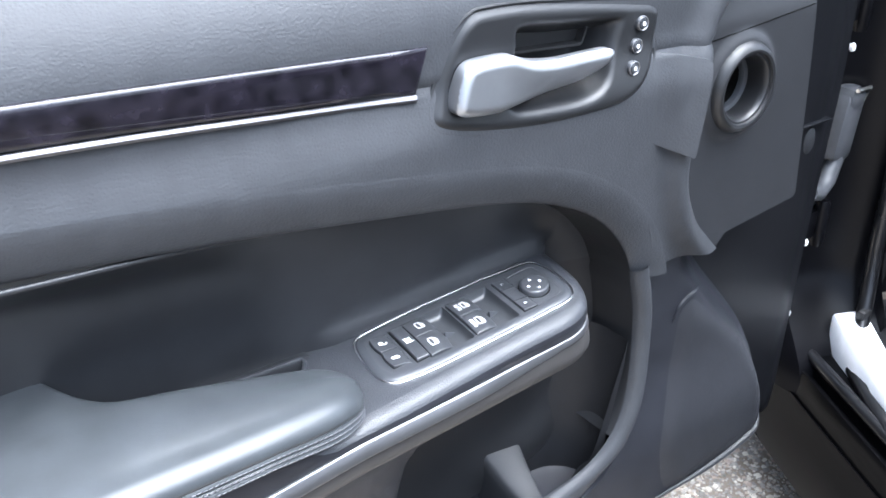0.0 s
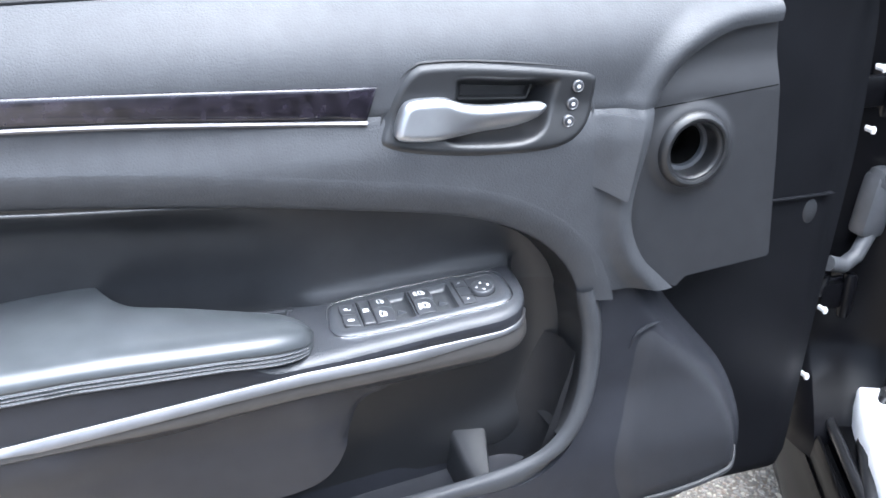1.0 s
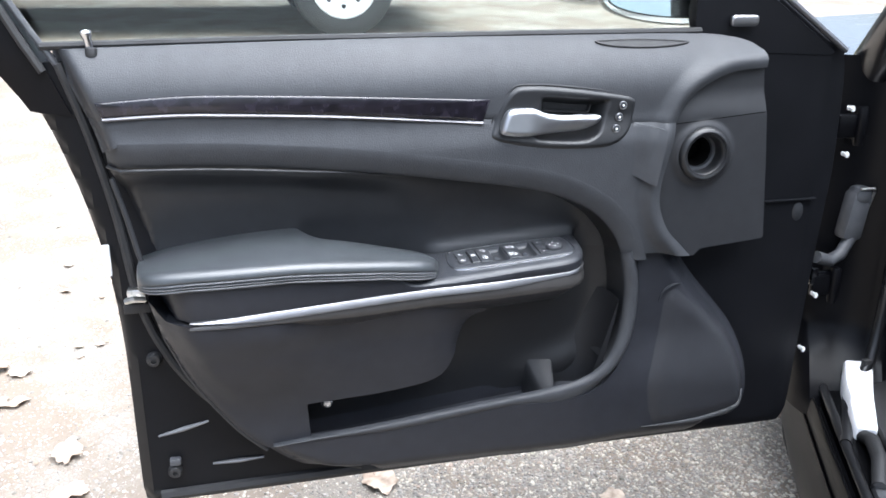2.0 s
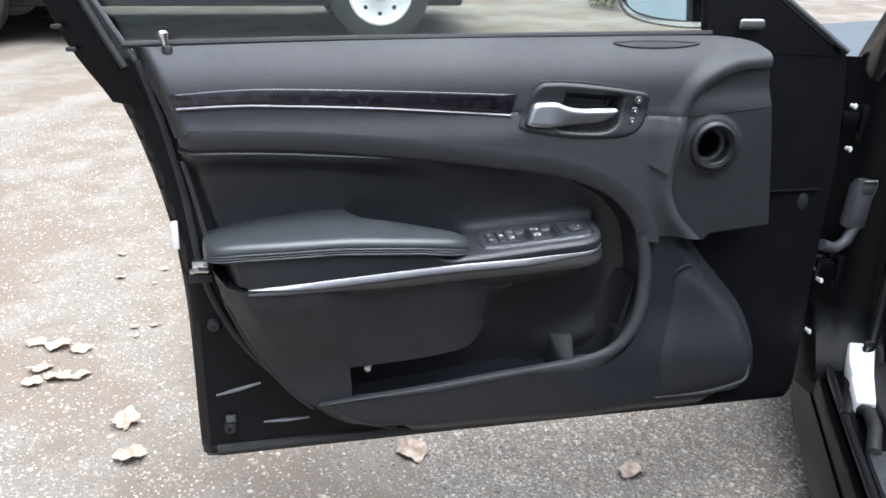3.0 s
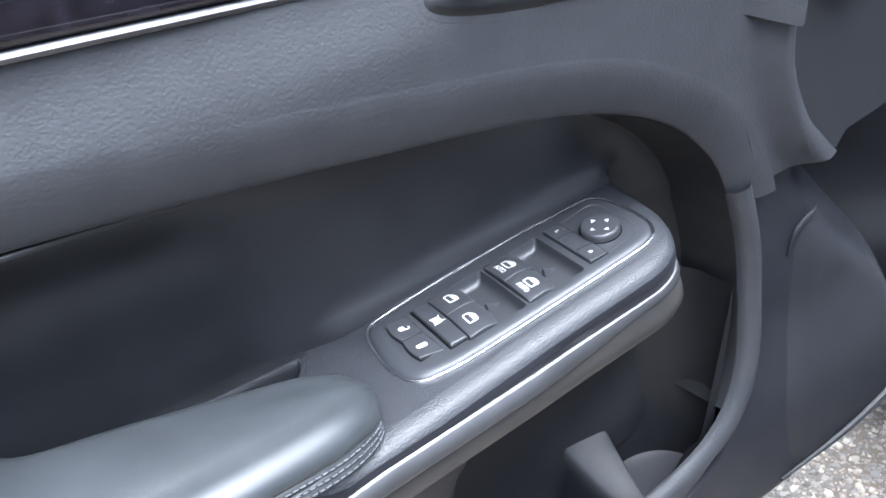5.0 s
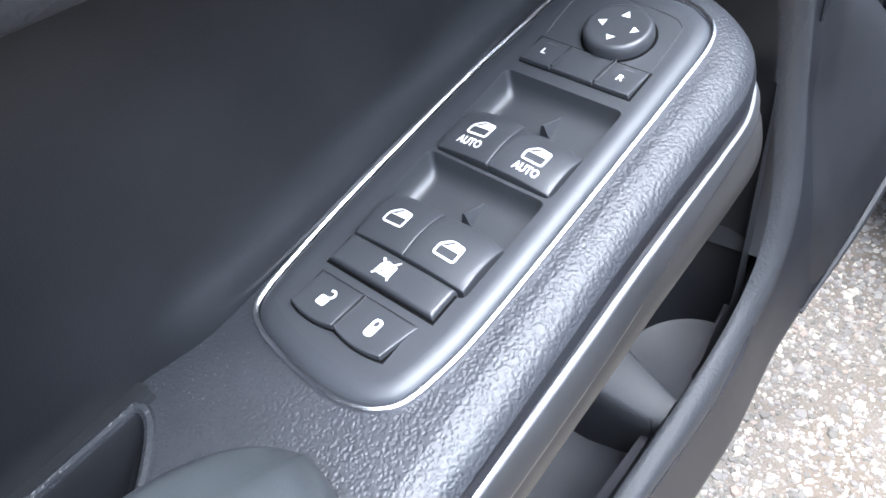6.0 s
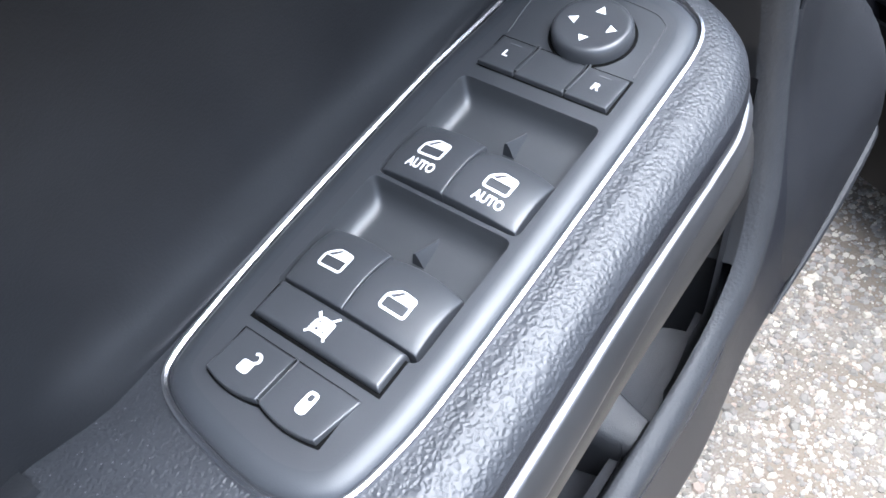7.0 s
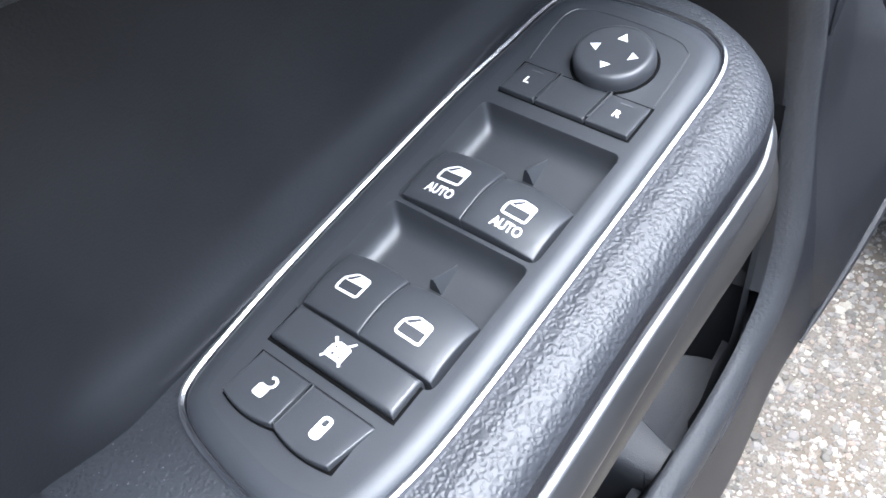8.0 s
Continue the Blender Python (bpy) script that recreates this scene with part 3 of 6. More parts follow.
def bowl_depth(x, z):
    """A flat surround with a deep dish behind the lever."""
    y = bowl_base(x, z)
    d = gap_to(x, z, [*BOWL, BOWL[0]])
    y += 0.005 * (1 - ease(d / 0.009))
    if within(x, z, DISH):
        y += 0.036 * ease(gap_to(x, z, [*DISH, DISH[0]]) / 0.024)
    return y


DISH = loop([(0.086, 0.907), (0.140, 0.9035), (0.196, 0.898), (0.197, 0.888), (0.191, 0.866), (0.180, 0.842), (0.153, 0.831), (0.094, 0.834), (0.072, 0.841), (0.068, 0.860), (0.080, 0.884)], 4)
bowl = part("handle_bowl", field(BOWL, bowl_depth, 0.0024, 0.012), BOWL_BLACK, door, "dark satin handle surround with a deep dish")
HOLLOW = rounded([(0.089, 0.9045), (0.176, 0.8960), (0.168, 0.8740), (0.089, 0.8790)], 0.004)
part("bowl_rim", tube([(p[0], bowl_base(p[0], p[1]) + 0.0045, p[1]) for p in BOWL], 0.0015, 8, closed=True), BOWL_BLACK, bowl)
part("finger_hollow", stack(HOLLOW, [(-0.002, -0.012), (0.0, -0.002), (0.002, -0.002), (0.003, -0.010)], lambda u, v, h: (u, 0.012 - h, v)), RUBBER, bowl, "black opening behind the lever")
LEVER = loop([(0.0172, 0.8560), (0.0205, 0.8705), (0.0265, 0.8828), (0.0350, 0.8880), (0.0500, 0.8888), (0.0690, 0.8880), (0.0800, 0.8838), (0.0937, 0.8795), (0.1180, 0.8764), (0.1500, 0.8760), (0.1720, 0.8756), (0.1795, 0.8725), (0.1785, 0.8680), (0.1690, 0.8585), (0.1480, 0.8515),
              (0.1185, 0.8495), (0.0800, 0.8485), (0.0560, 0.8470), (0.0360, 0.8480), (0.0220, 0.8505)], 5)


def lever_depth(x, z):
    """A broad thumb end, then a blade that turns under towards its lower edge."""
    d = gap_to(x, z, [*LEVER, LEVER[0]])
    y = -0.021 + 0.004 * ease((x - 0.07) / 0.08) - 0.10 * (0.868 - z) * ease((0.08 - x) / 0.03)
    y += 0.0075 * ease((0.8690 - z) / 0.020) * ease((x - 0.066) / 0.05)
    return y + 0.0050 * max(0.0, 1 - d / 0.0075) ** 2


part("lever", field(LEVER, lever_depth, 0.0015, -0.004), SILVER, bowl, "brushed silver pull lever")
for px, pz in ((0.2180, 0.8880), (0.2125, 0.8698), (0.2070, 0.8525)):
    spot = lambda u, v, h, px=px, pz=pz: (px + u, bowl_base(px, pz) - h + 0.001, pz + v)
    knob = part("memory_button", lathe([(0.0064, -0.004), (0.0064, 0.0030), (0.0056, 0.0040), (0.0046, 0.0034), (0.0042, 0.0044), (0.0008, 0.0048)], 20, spot), BEZEL, bowl,
                "small round memory button")
    part("ring", lathe([(0.0065, 0.0024), (0.0063, 0.0038), (0.0056, 0.0042), (0.0050, 0.0036)], 20, spot, False), SATIN, knob, "bright ring")
    part("symbol", lathe([(0.0018, 0.0042), (0.0018, 0.0052), (0.0005, 0.0053)], 10, spot), MARK, knob)

# lock pin on the belt
pin = part("lock_pin", lathe([(0.0055, -0.030), (0.0055, 0.012), (0.0075, 0.016), (0.0082, 0.021), (0.0060, 0.024), (0.0008, 0.025)], 16,
                             lambda u, v, h: (-0.562 + u - h * 0.15, 0.040 + v, 0.983 + h)), CHROME, door, "chrome lock pin")
part("grommet", lathe([(0.008, -0.010), (0.008, 0.0005), (0.007, 0.0015), (0.005, 0.0015)], 20, lambda u, v, h: (-0.560 + u, 0.036 + v * 0.8, 0.982 + h)), RUBBER, pin)

# ---------------------------------------------------------------- armrest, pull cup, switch pod
def pod_z(x, y):
    """The top of the armrest: it rises towards the hinges and leans a little towards the seat."""
    return 0.6435 + 0.0765 * max(x, -0.10) + 0.02 * max(0.0, -0.10 - x) + 0.0815 * y


def silver_z(x):
    return table(x, [(-0.50, 0.6010), (-0.30, 0.6110), (-0.165, 0.6145), (0.02, 0.6175), (0.17, 0.6255)])


def outer_y(x):
    return table(x, [(-0.545, 0.030), (-0.530, -0.010), (-0.515, -0.040), (-0.490, -0.064), (-0.460, -0.076), (-0.40, -0.079), (-0.30, -0.073), (-0.165, -0.057), (-0.10, -0.050), (0.04, -0.0445), (0.09, -0.0440)])


plan = [(x, outer_y(x)) for x in [-0.545 + 0.018 * k for k in range(36)]]
plan += [(p[0], p[1]) for p in curve([(0.100, -0.0440), (0.127, -0.0422), (0.149, -0.0320), (0.1640, -0.0110), (0.1710, 0.015), (0.174, 0.068)], 5)]
INWARD = []
for i, (x, y) in enumerate(plan):
    a, b = plan[max(0, i - 1)], plan[min(len(plan) - 1, i + 1)]
    t = Vector((b[0] - a[0], b[1] - a[1])).normalized()
    INWARD.append(Vector((-t.y, t.x)))


def edge_x(z):
    return table(z, [(0.473, -0.460), (0.546, -0.490), (0.614, -0.510), (0.679, -0.526), (0.751, -0.540)])


def swept(levels):
    """The armrest's outer skin: the plan line pushed inwards and set at the heights that levels(x, y) gives."""
    bm = bmesh.new()
    rows = []
    for (x, y), nrm in zip(plan, INWARD):
        row = []
        for d, z in levels(x, y):
            px, py = x + nrm.x * d, y + nrm.y * d
            z = z(px, py) if callable(z) else z
            if px < -0.40:
                py += 0.085 * (1 - ease((px - edge_x(z)) / 0.055)) ** 1.6
                px = max(px, edge_x(z) + 0.002)
            row.append(bm.verts.new((px, min(py, 0.068), z)))
        rows.append(row)
    for a, b in zip(rows, rows[1:]):
        for k in range(len(a) - 1):
            bm.faces.new((a[k], b[k], b[k + 1], a[k + 1]))
    return bm


FRAME = loop([(-0.0500, 0.0455), (-0.0545, 0.0360), (-0.0573, 0.0185), (-0.0581, 0.0030), (-0.0560, -0.0075), (-0.0525, -0.0140), (-0.0470, -0.0187), (-0.0360, -0.0215), (-0.0140, -0.0236), (0.0420, -0.0236), (0.1080, -0.0228),
              (0.1310, -0.0218), (0.1420, -0.0182), (0.1475, -0.0120), (0.1510, -0.0030), (0.1524, 0.0180), (0.1508, 0.0340), (0.1468, 0.0430), (0.1390, 0.0483), (0.1130, 0.0502), (0.0860, 0.0520), (0.0500, 0.0525), (0.0030, 0.0522), (-0.0280, 0.0508), (-0.0430, 0.0492)], 4)
HOLLOWED = inset(FRAME, 0.0062)


def pad_low(x):
    return table(x, [(-0.527, 0.654), (-0.45, 0.659), (-0.31, 0.660), (-0.175, 0.649), (-0.125, 0.640), (-0.090, 0.634)])


def lift(x, y):
    """The carrier climbs to the pad's foot."""
    return max(0.0, pad_low(x) + 0.004 - pod_z(x, y)) * ease((-0.118 - x) / 0.03)


def crown(x, y):
    """The armrest's upper face, rounded over at its outer edge and let down under the switch panel."""
    if within(x, y, HOLLOWED):
        return pod_z(x, y) - 0.016
    return pod_z(x, y) + lift(x, y)


RIM_IN = [(x + n.x * 0.0145, y + n.y * 0.0145) for (x, y), n in zip(plan, INWARD) if y + n.y * 0.0145 < 0.060]
top_face = bmesh.new()
top_face.faces.new([top_face.verts.new((p[0], p[1], 0)) for p in [*RIM_IN, (0.158, 0.068), (-0.092, 0.068), (-0.0925, 0.056), (-0.101, 0.043), (-0.118, 0.027), (-0.140, 0.018), (-0.268, 0.018), (-0.53, 0.020)]])
for axis in (0, 1):
    v = -0.20
    while v < 0.17:
        where, way = [0, 0, 0], [0, 0, 0]
        where[axis], way[axis] = v, 1
        bmesh.ops.bisect_plane(top_face, geom=top_face.verts[:] + top_face.edges[:] + top_face.faces[:], dist=1e-6, plane_co=where, plane_no=way)
        v += 0.004
for v in top_face.verts:
    v.co.z = crown(v.co.x, v.co.y)
rim_face = swept(lambda x, y: [(d, lambda px, py, h=h: pod_z(px, py) + lift(px, py) - h) for d, h in ((0.0145, 0.0), (0.0095, 0.0006), (0.0055, 0.0020), (0.0025, 0.0042), (0.0008, 0.0072))])
rest = part("armrest", join(top_face, rim_face), GRAINED, door, "grained black armrest carrier")
part("armrest_side", swept(lambda x, y: [(0.0008, pod_z(x, y + 0.0008) + lift(x, y + 0.0008) - 0.0072), (0.0, pod_z(x, y) + lift(x, y) - 0.0120), (0.0004, silver_z(x) + 0.012), (0.001, silver_z(x) + 0.0062)]), TRIM_LOW, door,
     "smooth black side of the armrest")
# Lighter and warmer than the underside to paint in reflected ground light.
part("armrest_skirt", swept(lambda x, y: [(d, silver_z(x) + h * table(x, [(-0.45, 0.3), (-0.20, 1.0)])) for d, h in ((0.001, 0.0062), (-0.0015, -0.003), (-0.0035, -0.011), (-0.0040, -0.017), (-0.0020, -0.021), (0.003, -0.023))]), GROUND_LIT, door, "lower face of the armrest, tinted warm grey for light off the ground")
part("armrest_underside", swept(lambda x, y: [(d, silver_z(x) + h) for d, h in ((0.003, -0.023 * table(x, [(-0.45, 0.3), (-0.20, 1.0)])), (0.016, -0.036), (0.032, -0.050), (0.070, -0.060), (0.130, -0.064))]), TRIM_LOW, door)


def edge_strip():
    """A rounded satin band along the armrest's outer edge."""
    bm = bmesh.new()
    run = [(p, n) for p, n in zip(plan, INWARD) if p[0] > -0.470 and p[1] < 0.0]
    rows, m = [], len(run) - 1
    for k, ((x, y), n) in enumerate(run):
        t = k / m
        f = min(1.0, 0.12 + t * 7) * min(1.0, 0.15 + (1 - t) * 9) * (1 - 0.55 * ease((x - 0.02) / 0.12))
        lean = (1 - 0.60 * ease((x + 0.02) / 0.14))
        rows.append([bm.verts.new((x + n.x * d * (lean if d < 0 else 1), y + n.y * d * (lean if d < 0 else 1), silver_z(x) + 0.002 + 0.0048 * (1 - f) + z * f)) for d, z in ((0.001, 0.0048), (-0.0003, 0.0047), (-0.0011, 0.0042), (-0.0017, 0.0034), (-0.0034, -0.0010), (-0.0052, -0.0056), (-0.0052, -0.0066), (-0.0044, -0.0072), (0.004, -0.0074))])
    for a, b in zip(rows, rows[1:]):
        for k in range(8):
            bm.faces.new((a[k], b[k], b[k + 1], a[k + 1]))
    return bm


part("silver_strip", edge_strip(), SATIN, door, "satin silver accent strip", angle=60)

# padded leather elbow rest: cross sections along the door, from the outer foot over the top to the inner foot
PAD_OUT = [(-0.527, -0.022), (-0.524, -0.046), (-0.516, -0.064), (-0.500, -0.077), (-0.470, -0.084), (-0.400, -0.086), (-0.300, -0.081), (-0.200, -0.071), (-0.140, -0.062), (-0.115, -0.053), (-0.100, -0.040), (-0.0925, -0.024), (-0.0900, -0.012)]
PAD_IN = [(-0.527, 0.075), (-0.31, 0.075), (-0.290, 0.062), (-0.272, 0.036), (-0.250, 0.021), (-0.200, 0.017), (-0.140, 0.013), (-0.115, 0.009), (-0.100, 0.002), (-0.0925, -0.006), (-0.0900, -0.012)]
PAD_Z_OUT = [(-0.527, 0.676), (-0.50, 0.684), (-0.45, 0.688), (-0.30, 0.688), (-0.20, 0.680), (-0.14, 0.673), (-0.115, 0.668), (-0.100, 0.660), (-0.0925, 0.651), (-0.0900, 0.643)]
PAD_Z_IN = [(-0.527, 0.668), (-0.48, 0.680), (-0.39, 0.693), (-0.31, 0.699), (-0.27, 0.695), (-0.22, 0.689), (-0.14, 0.672), (-0.115, 0.666), (-0.100, 0.658), (-0.0925, 0.650), (-0.0900, 0.643)]


def eased(rows, n=5):
    """A finer table, drawn through the rows as a smooth line."""
    return sorted((p.x, p.y) for p in curve(rows, n))


PAD_OUT, PAD_IN, PAD_Z_OUT, PAD_Z_IN = eased(PAD_OUT), eased(PAD_IN), eased(PAD_Z_OUT), eased(PAD_Z_IN)


def pad_x(x):
    return x + 0.012 * max(0.0, (x + 0.24) / 0.15) ** 2


def pad_row(x):
    yo, yi, zo, zi, zl = table(x, PAD_OUT), table(x, PAD_IN), table(x, PAD_Z_OUT), table(x, PAD_Z_IN), pad_low(x)
    w, h = yi - yo, zo - zl
    r = min(0.020, w * 0.3)
    side = [(0.006, -0.06), (0.0016, 0.0), (0.0004, 0.05), (0.0004, 0.10), (0.0024, 0.14), (0.0002, 0.19), (0.0002, 0.25), (0.0024, 0.29), (0.0002, 0.34), (0.0002, 0.40), (0.0018, 0.44), (0.0003, 0.49), (0.0004, 0.56)]
    out = [(yo + d, zl + h * f) for d, f in side]
    for k in range(1, 7):
        a = math.pi / 2 * k / 6
        out.append((yo + 0.0004 + r * (1 - math.cos(a)), zl + h * (0.56 + 0.44 * math.sin(a))))
    for k in range(1, 8):
        t = k / 8
        out.append((yo + r + (w - 2 * r) * t, zo + (zi - zo) * t + 0.003 * math.sin(math.pi * t)))
    ri = r * 0.6
    for k in range(0, 6):
        a = math.pi / 2 * k / 5
        out.append((yi - ri * 1.0 + ri * math.sin(a), zi - ri * 0.8 * (1 - math.cos(a))))
    out.append((yi, zl))
    return out


pad_bm = bmesh.new()
xs = sorted({round(v, 4) for v in [-0.527, -0.524, -0.520, -0.514, -0.507, -0.104, -0.101, -0.098, -0.0955, -0.0935, -0.0920, -0.0908, -0.0900] + [-0.50 + 0.008 * k for k in range(51)]})
prev = None
for x in xs:
    row = [pad_bm.verts.new((pad_x(x), y, z)) for y, z in pad_row(x)]
    if prev:
        for k in range(len(row) - 1):
            pad_bm.faces.new((prev[k], row[k], row[k + 1], prev[k + 1]))
    else:
        pad_bm.faces.new(row)
    prev = row
pad = part("elbow_pad", pad_bm, LEATHER, door, "padded black leather elbow rest", angle=60)
for f in (0.075, 0.22, 0.37):
    line = [Vector((pad_x(x), table(x, PAD_OUT) + 0.0002, pad_low(x) + (table(x, PAD_Z_OUT) - pad_low(x)) * f)) for x in xs if -0.515 < x < -0.096]
    bm = bmesh.new()
    for a, b in zip(line, line[1:]):
        m = max(1, round((b - a).length / 0.004))
        for k in range(m):
            p, q = a.lerp(b, (k + 0.15) / m), a.lerp(b, (k + 0.85) / m)
            d = (q - p).normalized()
            u = d.cross(Vector((0, 0, 1))).normalized() * 0.0005
            w = Vector((0, 0, 0.0005))
            ring = [bm.verts.new(c + o) for c in (p, q) for o in (u, w, -u, -w)]
            for j in range(4):
                bm.faces.new((ring[j], ring[(j + 1) % 4], ring[4 + (j + 1) % 4], ring[4 + j]))
            bm.faces.new(ring[:4])
            bm.faces.new(ring[4:])
    tagged(part("stitching", bm, THREAD, pad, "grey double stitching"), kind="stuff")

# pull cup between pad and panel, with its raised rim
cup = bmesh.new()
prev = None
for x in [-0.285 + 0.0097 * k for k in range(21)]:
    y1 = 0.018 + 0.032 * ease((x + 0.142) / 0.05)
    zr = pod_z(x, 0.053)
    row = [cup.verts.new(p) for p in ((x, min(y1, 0.047), zr - 0.003), (x, min(y1 + 0.001, 0.048), zr - 0.02), (x, min(y1 + 0.004, 0.0485), zr - 0.110), (x, 0.049, zr - 0.110), (x, 0.0505, zr - 0.02), (x, 0.0515, zr - 0.001), (x, 0.0530, zr + 0.0022), (x, 0.0560, zr + 0.0026), (x, 0.066, zr + 0.001))]
    if prev:
        for k in range(len(row) - 1):
            cup.faces.new((prev[k], row[k], row[k + 1], prev[k + 1]))
    prev = row
part("pull_cup", cup, INSERT, door, "deep black pull cup")
edge = curve([(-0.285, 0.0545, pod_z(-0.285, 0.0545) + 0.001), (-0.200, 0.0545, pod_z(-0.200, 0.0545) + 0.001), (-0.110, 0.0545, pod_z(-0.11, 0.0545) + 0.001), (-0.0975, 0.0535, pod_z(-0.0975, 0.0535) + 0.0005),
              (-0.1000, 0.0440, pod_z(-0.1, 0.044) - 0.0006), (-0.1180, 0.0275, pod_z(-0.118, 0.0275) - 0.0010), (-0.1400, 0.0180, pod_z(-0.14, 0.018) - 0.001)], 6)
part("cup_rim", tube(edge, 0.0022, 8), GRAINED, door, "rounded rim of the pull cup")
part("cup_seam", tube([(-0.128, 0.0200, pod_z(-0.128, 0.02) - 0.001), (-0.121, 0.006, pod_z(-0.12, 0.006) + 0.001)], 0.0012, 6), INSERT, door)

# ---------------------------------------------------------------- the switch panel, built level and then leaned with the armrest
SWITCHES = []
up = lambda u, v, h: (u, v, h)
DECK = 0.0028


def fitted(name, bm, material, parent, label="", **how):
    ob = part(name, bm, material, parent, label, **how)
    SWITCHES.append(ob)
    return ob


panel = fitted("switch_panel", stack(FRAME, [(0.0008, -0.004), (0.0008, 0.0000), (0.0014, 0.0010), (0.0028, 0.0019), (0.0048, 0.0025), (0.0070, 0.0028), (0.0080, DECK)], up, False, False), BEZEL, door,
               "dark satin window switch panel")
fitted("chrome_surround", stack(FRAME, [(-0.0017, -0.002), (-0.0016, 0.0004), (-0.0012, 0.0013), (-0.0003, 0.0016), (0.0005, 0.0011), (0.0008, 0.0000)], up, False, False), CHROME, panel, "thin chrome surround")
SEAT = lambda x0, x1, y0, y1, r: rounded([(x0, y0), (x1, y0), (x1, y1), (x0, y1)], r, 4)
# openings in the deck: one round each pair of window switches with its finger well
OPENINGS = [SEAT(-0.0098, 0.0366, -0.0132, 0.0392, 0.0030), SEAT(0.0380, 0.0856, -0.0136, 0.0392, 0.0030)]


def deck_plate():
    """The level plate between the keys, with the two openings cut out of it."""
    bm = bmesh.new()
    edges = []
    for ring in [inset(FRAME, 0.0080), *OPENINGS]:
        vs = [bm.verts.new((p[0], p[1], DECK)) for p in ring]
        edges += [bm.edges.new((vs[k], vs[(k + 1) % len(vs)])) for k in range(len(vs))]
    bmesh.ops.triangle_fill(bm, use_beauty=True, edges=edges)
    return bm


fitted("deck_plate", deck_plate(), SWITCH, panel, smooth=False)


def well(x0, x1, y0, y1):
    """A sunken tray with softly rounded corners and a rounded foot all round."""
    bm = bmesh.new()
    rings = []
    for d, h in ((0.0, DECK), (0.0002, 0.0023), (0.0005, 0.0010), (0.0012, -0.0016), (0.0022, -0.0036), (0.0038, -0.0052), (0.0060, -0.0060), (0.0080, -0.0062)):
        rings.append([bm.verts.new((p[0], p[1], h)) for p in SEAT(x0 + d, x1 - d, y0 + d * 0.8, y1 - d, 0.0030)])
    for a, b in zip(rings, rings[1:]):
        for k in range(len(a)):
            bm.faces.new((a[k], a[(k + 1) % len(a)], b[(k + 1) % len(a)], b[k]))
    bm.faces.new(rings[-1])
    return bm


for bounds in ((-0.0098, 0.0366, -0.0132, 0.0392), (0.0380, 0.0856, -0.0136, 0.0392)):
    fitted("switch_well", well(*bounds), SWITCH_DARK, panel, "sunken finger well", angle=70)


def cap(x0, x1, y0, y1, top, edge=0.0006, bow_rear=0.0, bow_front=0.0, foot=-0.004, taper=0.0):
    """A key: its top face follows top(s, y) with s from rear to front, its rims are softly rounded and its sides drop to the foot.
    bow_rear and bow_front push the rear and front rims outwards in the middle."""
    bm = bmesh.new()
    soft = [(0.0, None), (0.0, 1.0), (0.15, 0.47), (0.5, 0.13), (1.0, 0.0)]
    n = 9
    along = [(d * edge, f, 0) for d, f in soft] + [(k / n, 0.0, 1) for k in range(1, n)] + [(d * edge, f, 2) for d, f in soft[::-1]]
    rows = []
    for dx, fx, side in along:
        row = []
        for dy, fy, end in along:
            y = y0 + dy if end == 0 else (y1 - dy if end == 2 else y0 + edge + (y1 - y0 - 2 * edge) * dy)
            u = 2 * (y - y0) / (y1 - y0) - 1
            lo, hi = x0 - bow_rear * (1 - u * u), x1 + bow_front * (1 - u * u)
            x = lo + dx if side == 0 else (hi - dx if side == 2 else lo + edge + (hi - lo - 2 * edge) * dx)
            s = (x - lo) / (hi - lo)
            y += taper * (1 - s) * (1 - u) / 2
            if fx is None or fy is None:
                z = foot
            else:
                z = top(s, y) - edge * max(fx, fy)
            row.append(bm.verts.new((x, y, z)))
        rows.append(row)
    for a, b in zip(rows, rows[1:]):
        for k in range(len(a) - 1):
            bm.faces.new((a[k], b[k], b[k + 1], a[k + 1]))
    return bm


# flat printing on the keys: u runs across the panel, v along it


def print_at(cx, cy, size=1.0, tall=1.0):
    """Places flat marks: u to the driver's side, v forward."""
    return lambda u, v, h: (cx + v * size * tall, cy - u * size, h)


def flat_mark(name, shapes, where, z, parent, ink=None):
    """Thin plates in the shape of the outlines; a pair of outlines makes a ring."""
    bm = bmesh.new()

    def spot(p):
        q = where(p[0], p[1], 0)
        return Vector((q[0], q[1], z(q[0], q[1])))
    for s in shapes:
        if isinstance(s, tuple):
            lo = [[bm.verts.new(spot(p)) for p in o] for o in s]
            n = len(lo[0])
            for k in range(n):
                bm.faces.new((lo[0][k], lo[0][(k + 1) % n], lo[1][(k + 1) % n], lo[1][k]))
        else:
            bm.faces.new([bm.verts.new(spot(p)) for p in s])
    ext = bmesh.ops.extrude_face_region(bm, geom=bm.faces[:])
    for v in ext["geom"]:
        if isinstance(v, bmesh.types.BMVert):
            v.co.z += 0.00010
    return fitted(name, bm, ink or MARK, parent, smooth=False)


def ring_of(pts, w):
    o = [Vector(p) for p in pts]
    return (o, inset(o, w))


WINDOW_OUT = rounded([(-0.0050, -0.0042), (0.0052, -0.0042), (0.0052, 0.0040), (-0.0012, 0.0046), (-0.0050, 0.0010)], 0.0016, 4)
WINDOW_GLASS = [(-0.0040, 0.0004), (0.0046, 0.0004), (0.0046, 0.0036), (0.0008, 0.0041), (-0.0004, 0.0041)]
WINDOW_SLIT = [(-0.0036, 0.0008), (-0.0004, 0.0039), (0.0006, 0.0038), (-0.0020, 0.0008)]


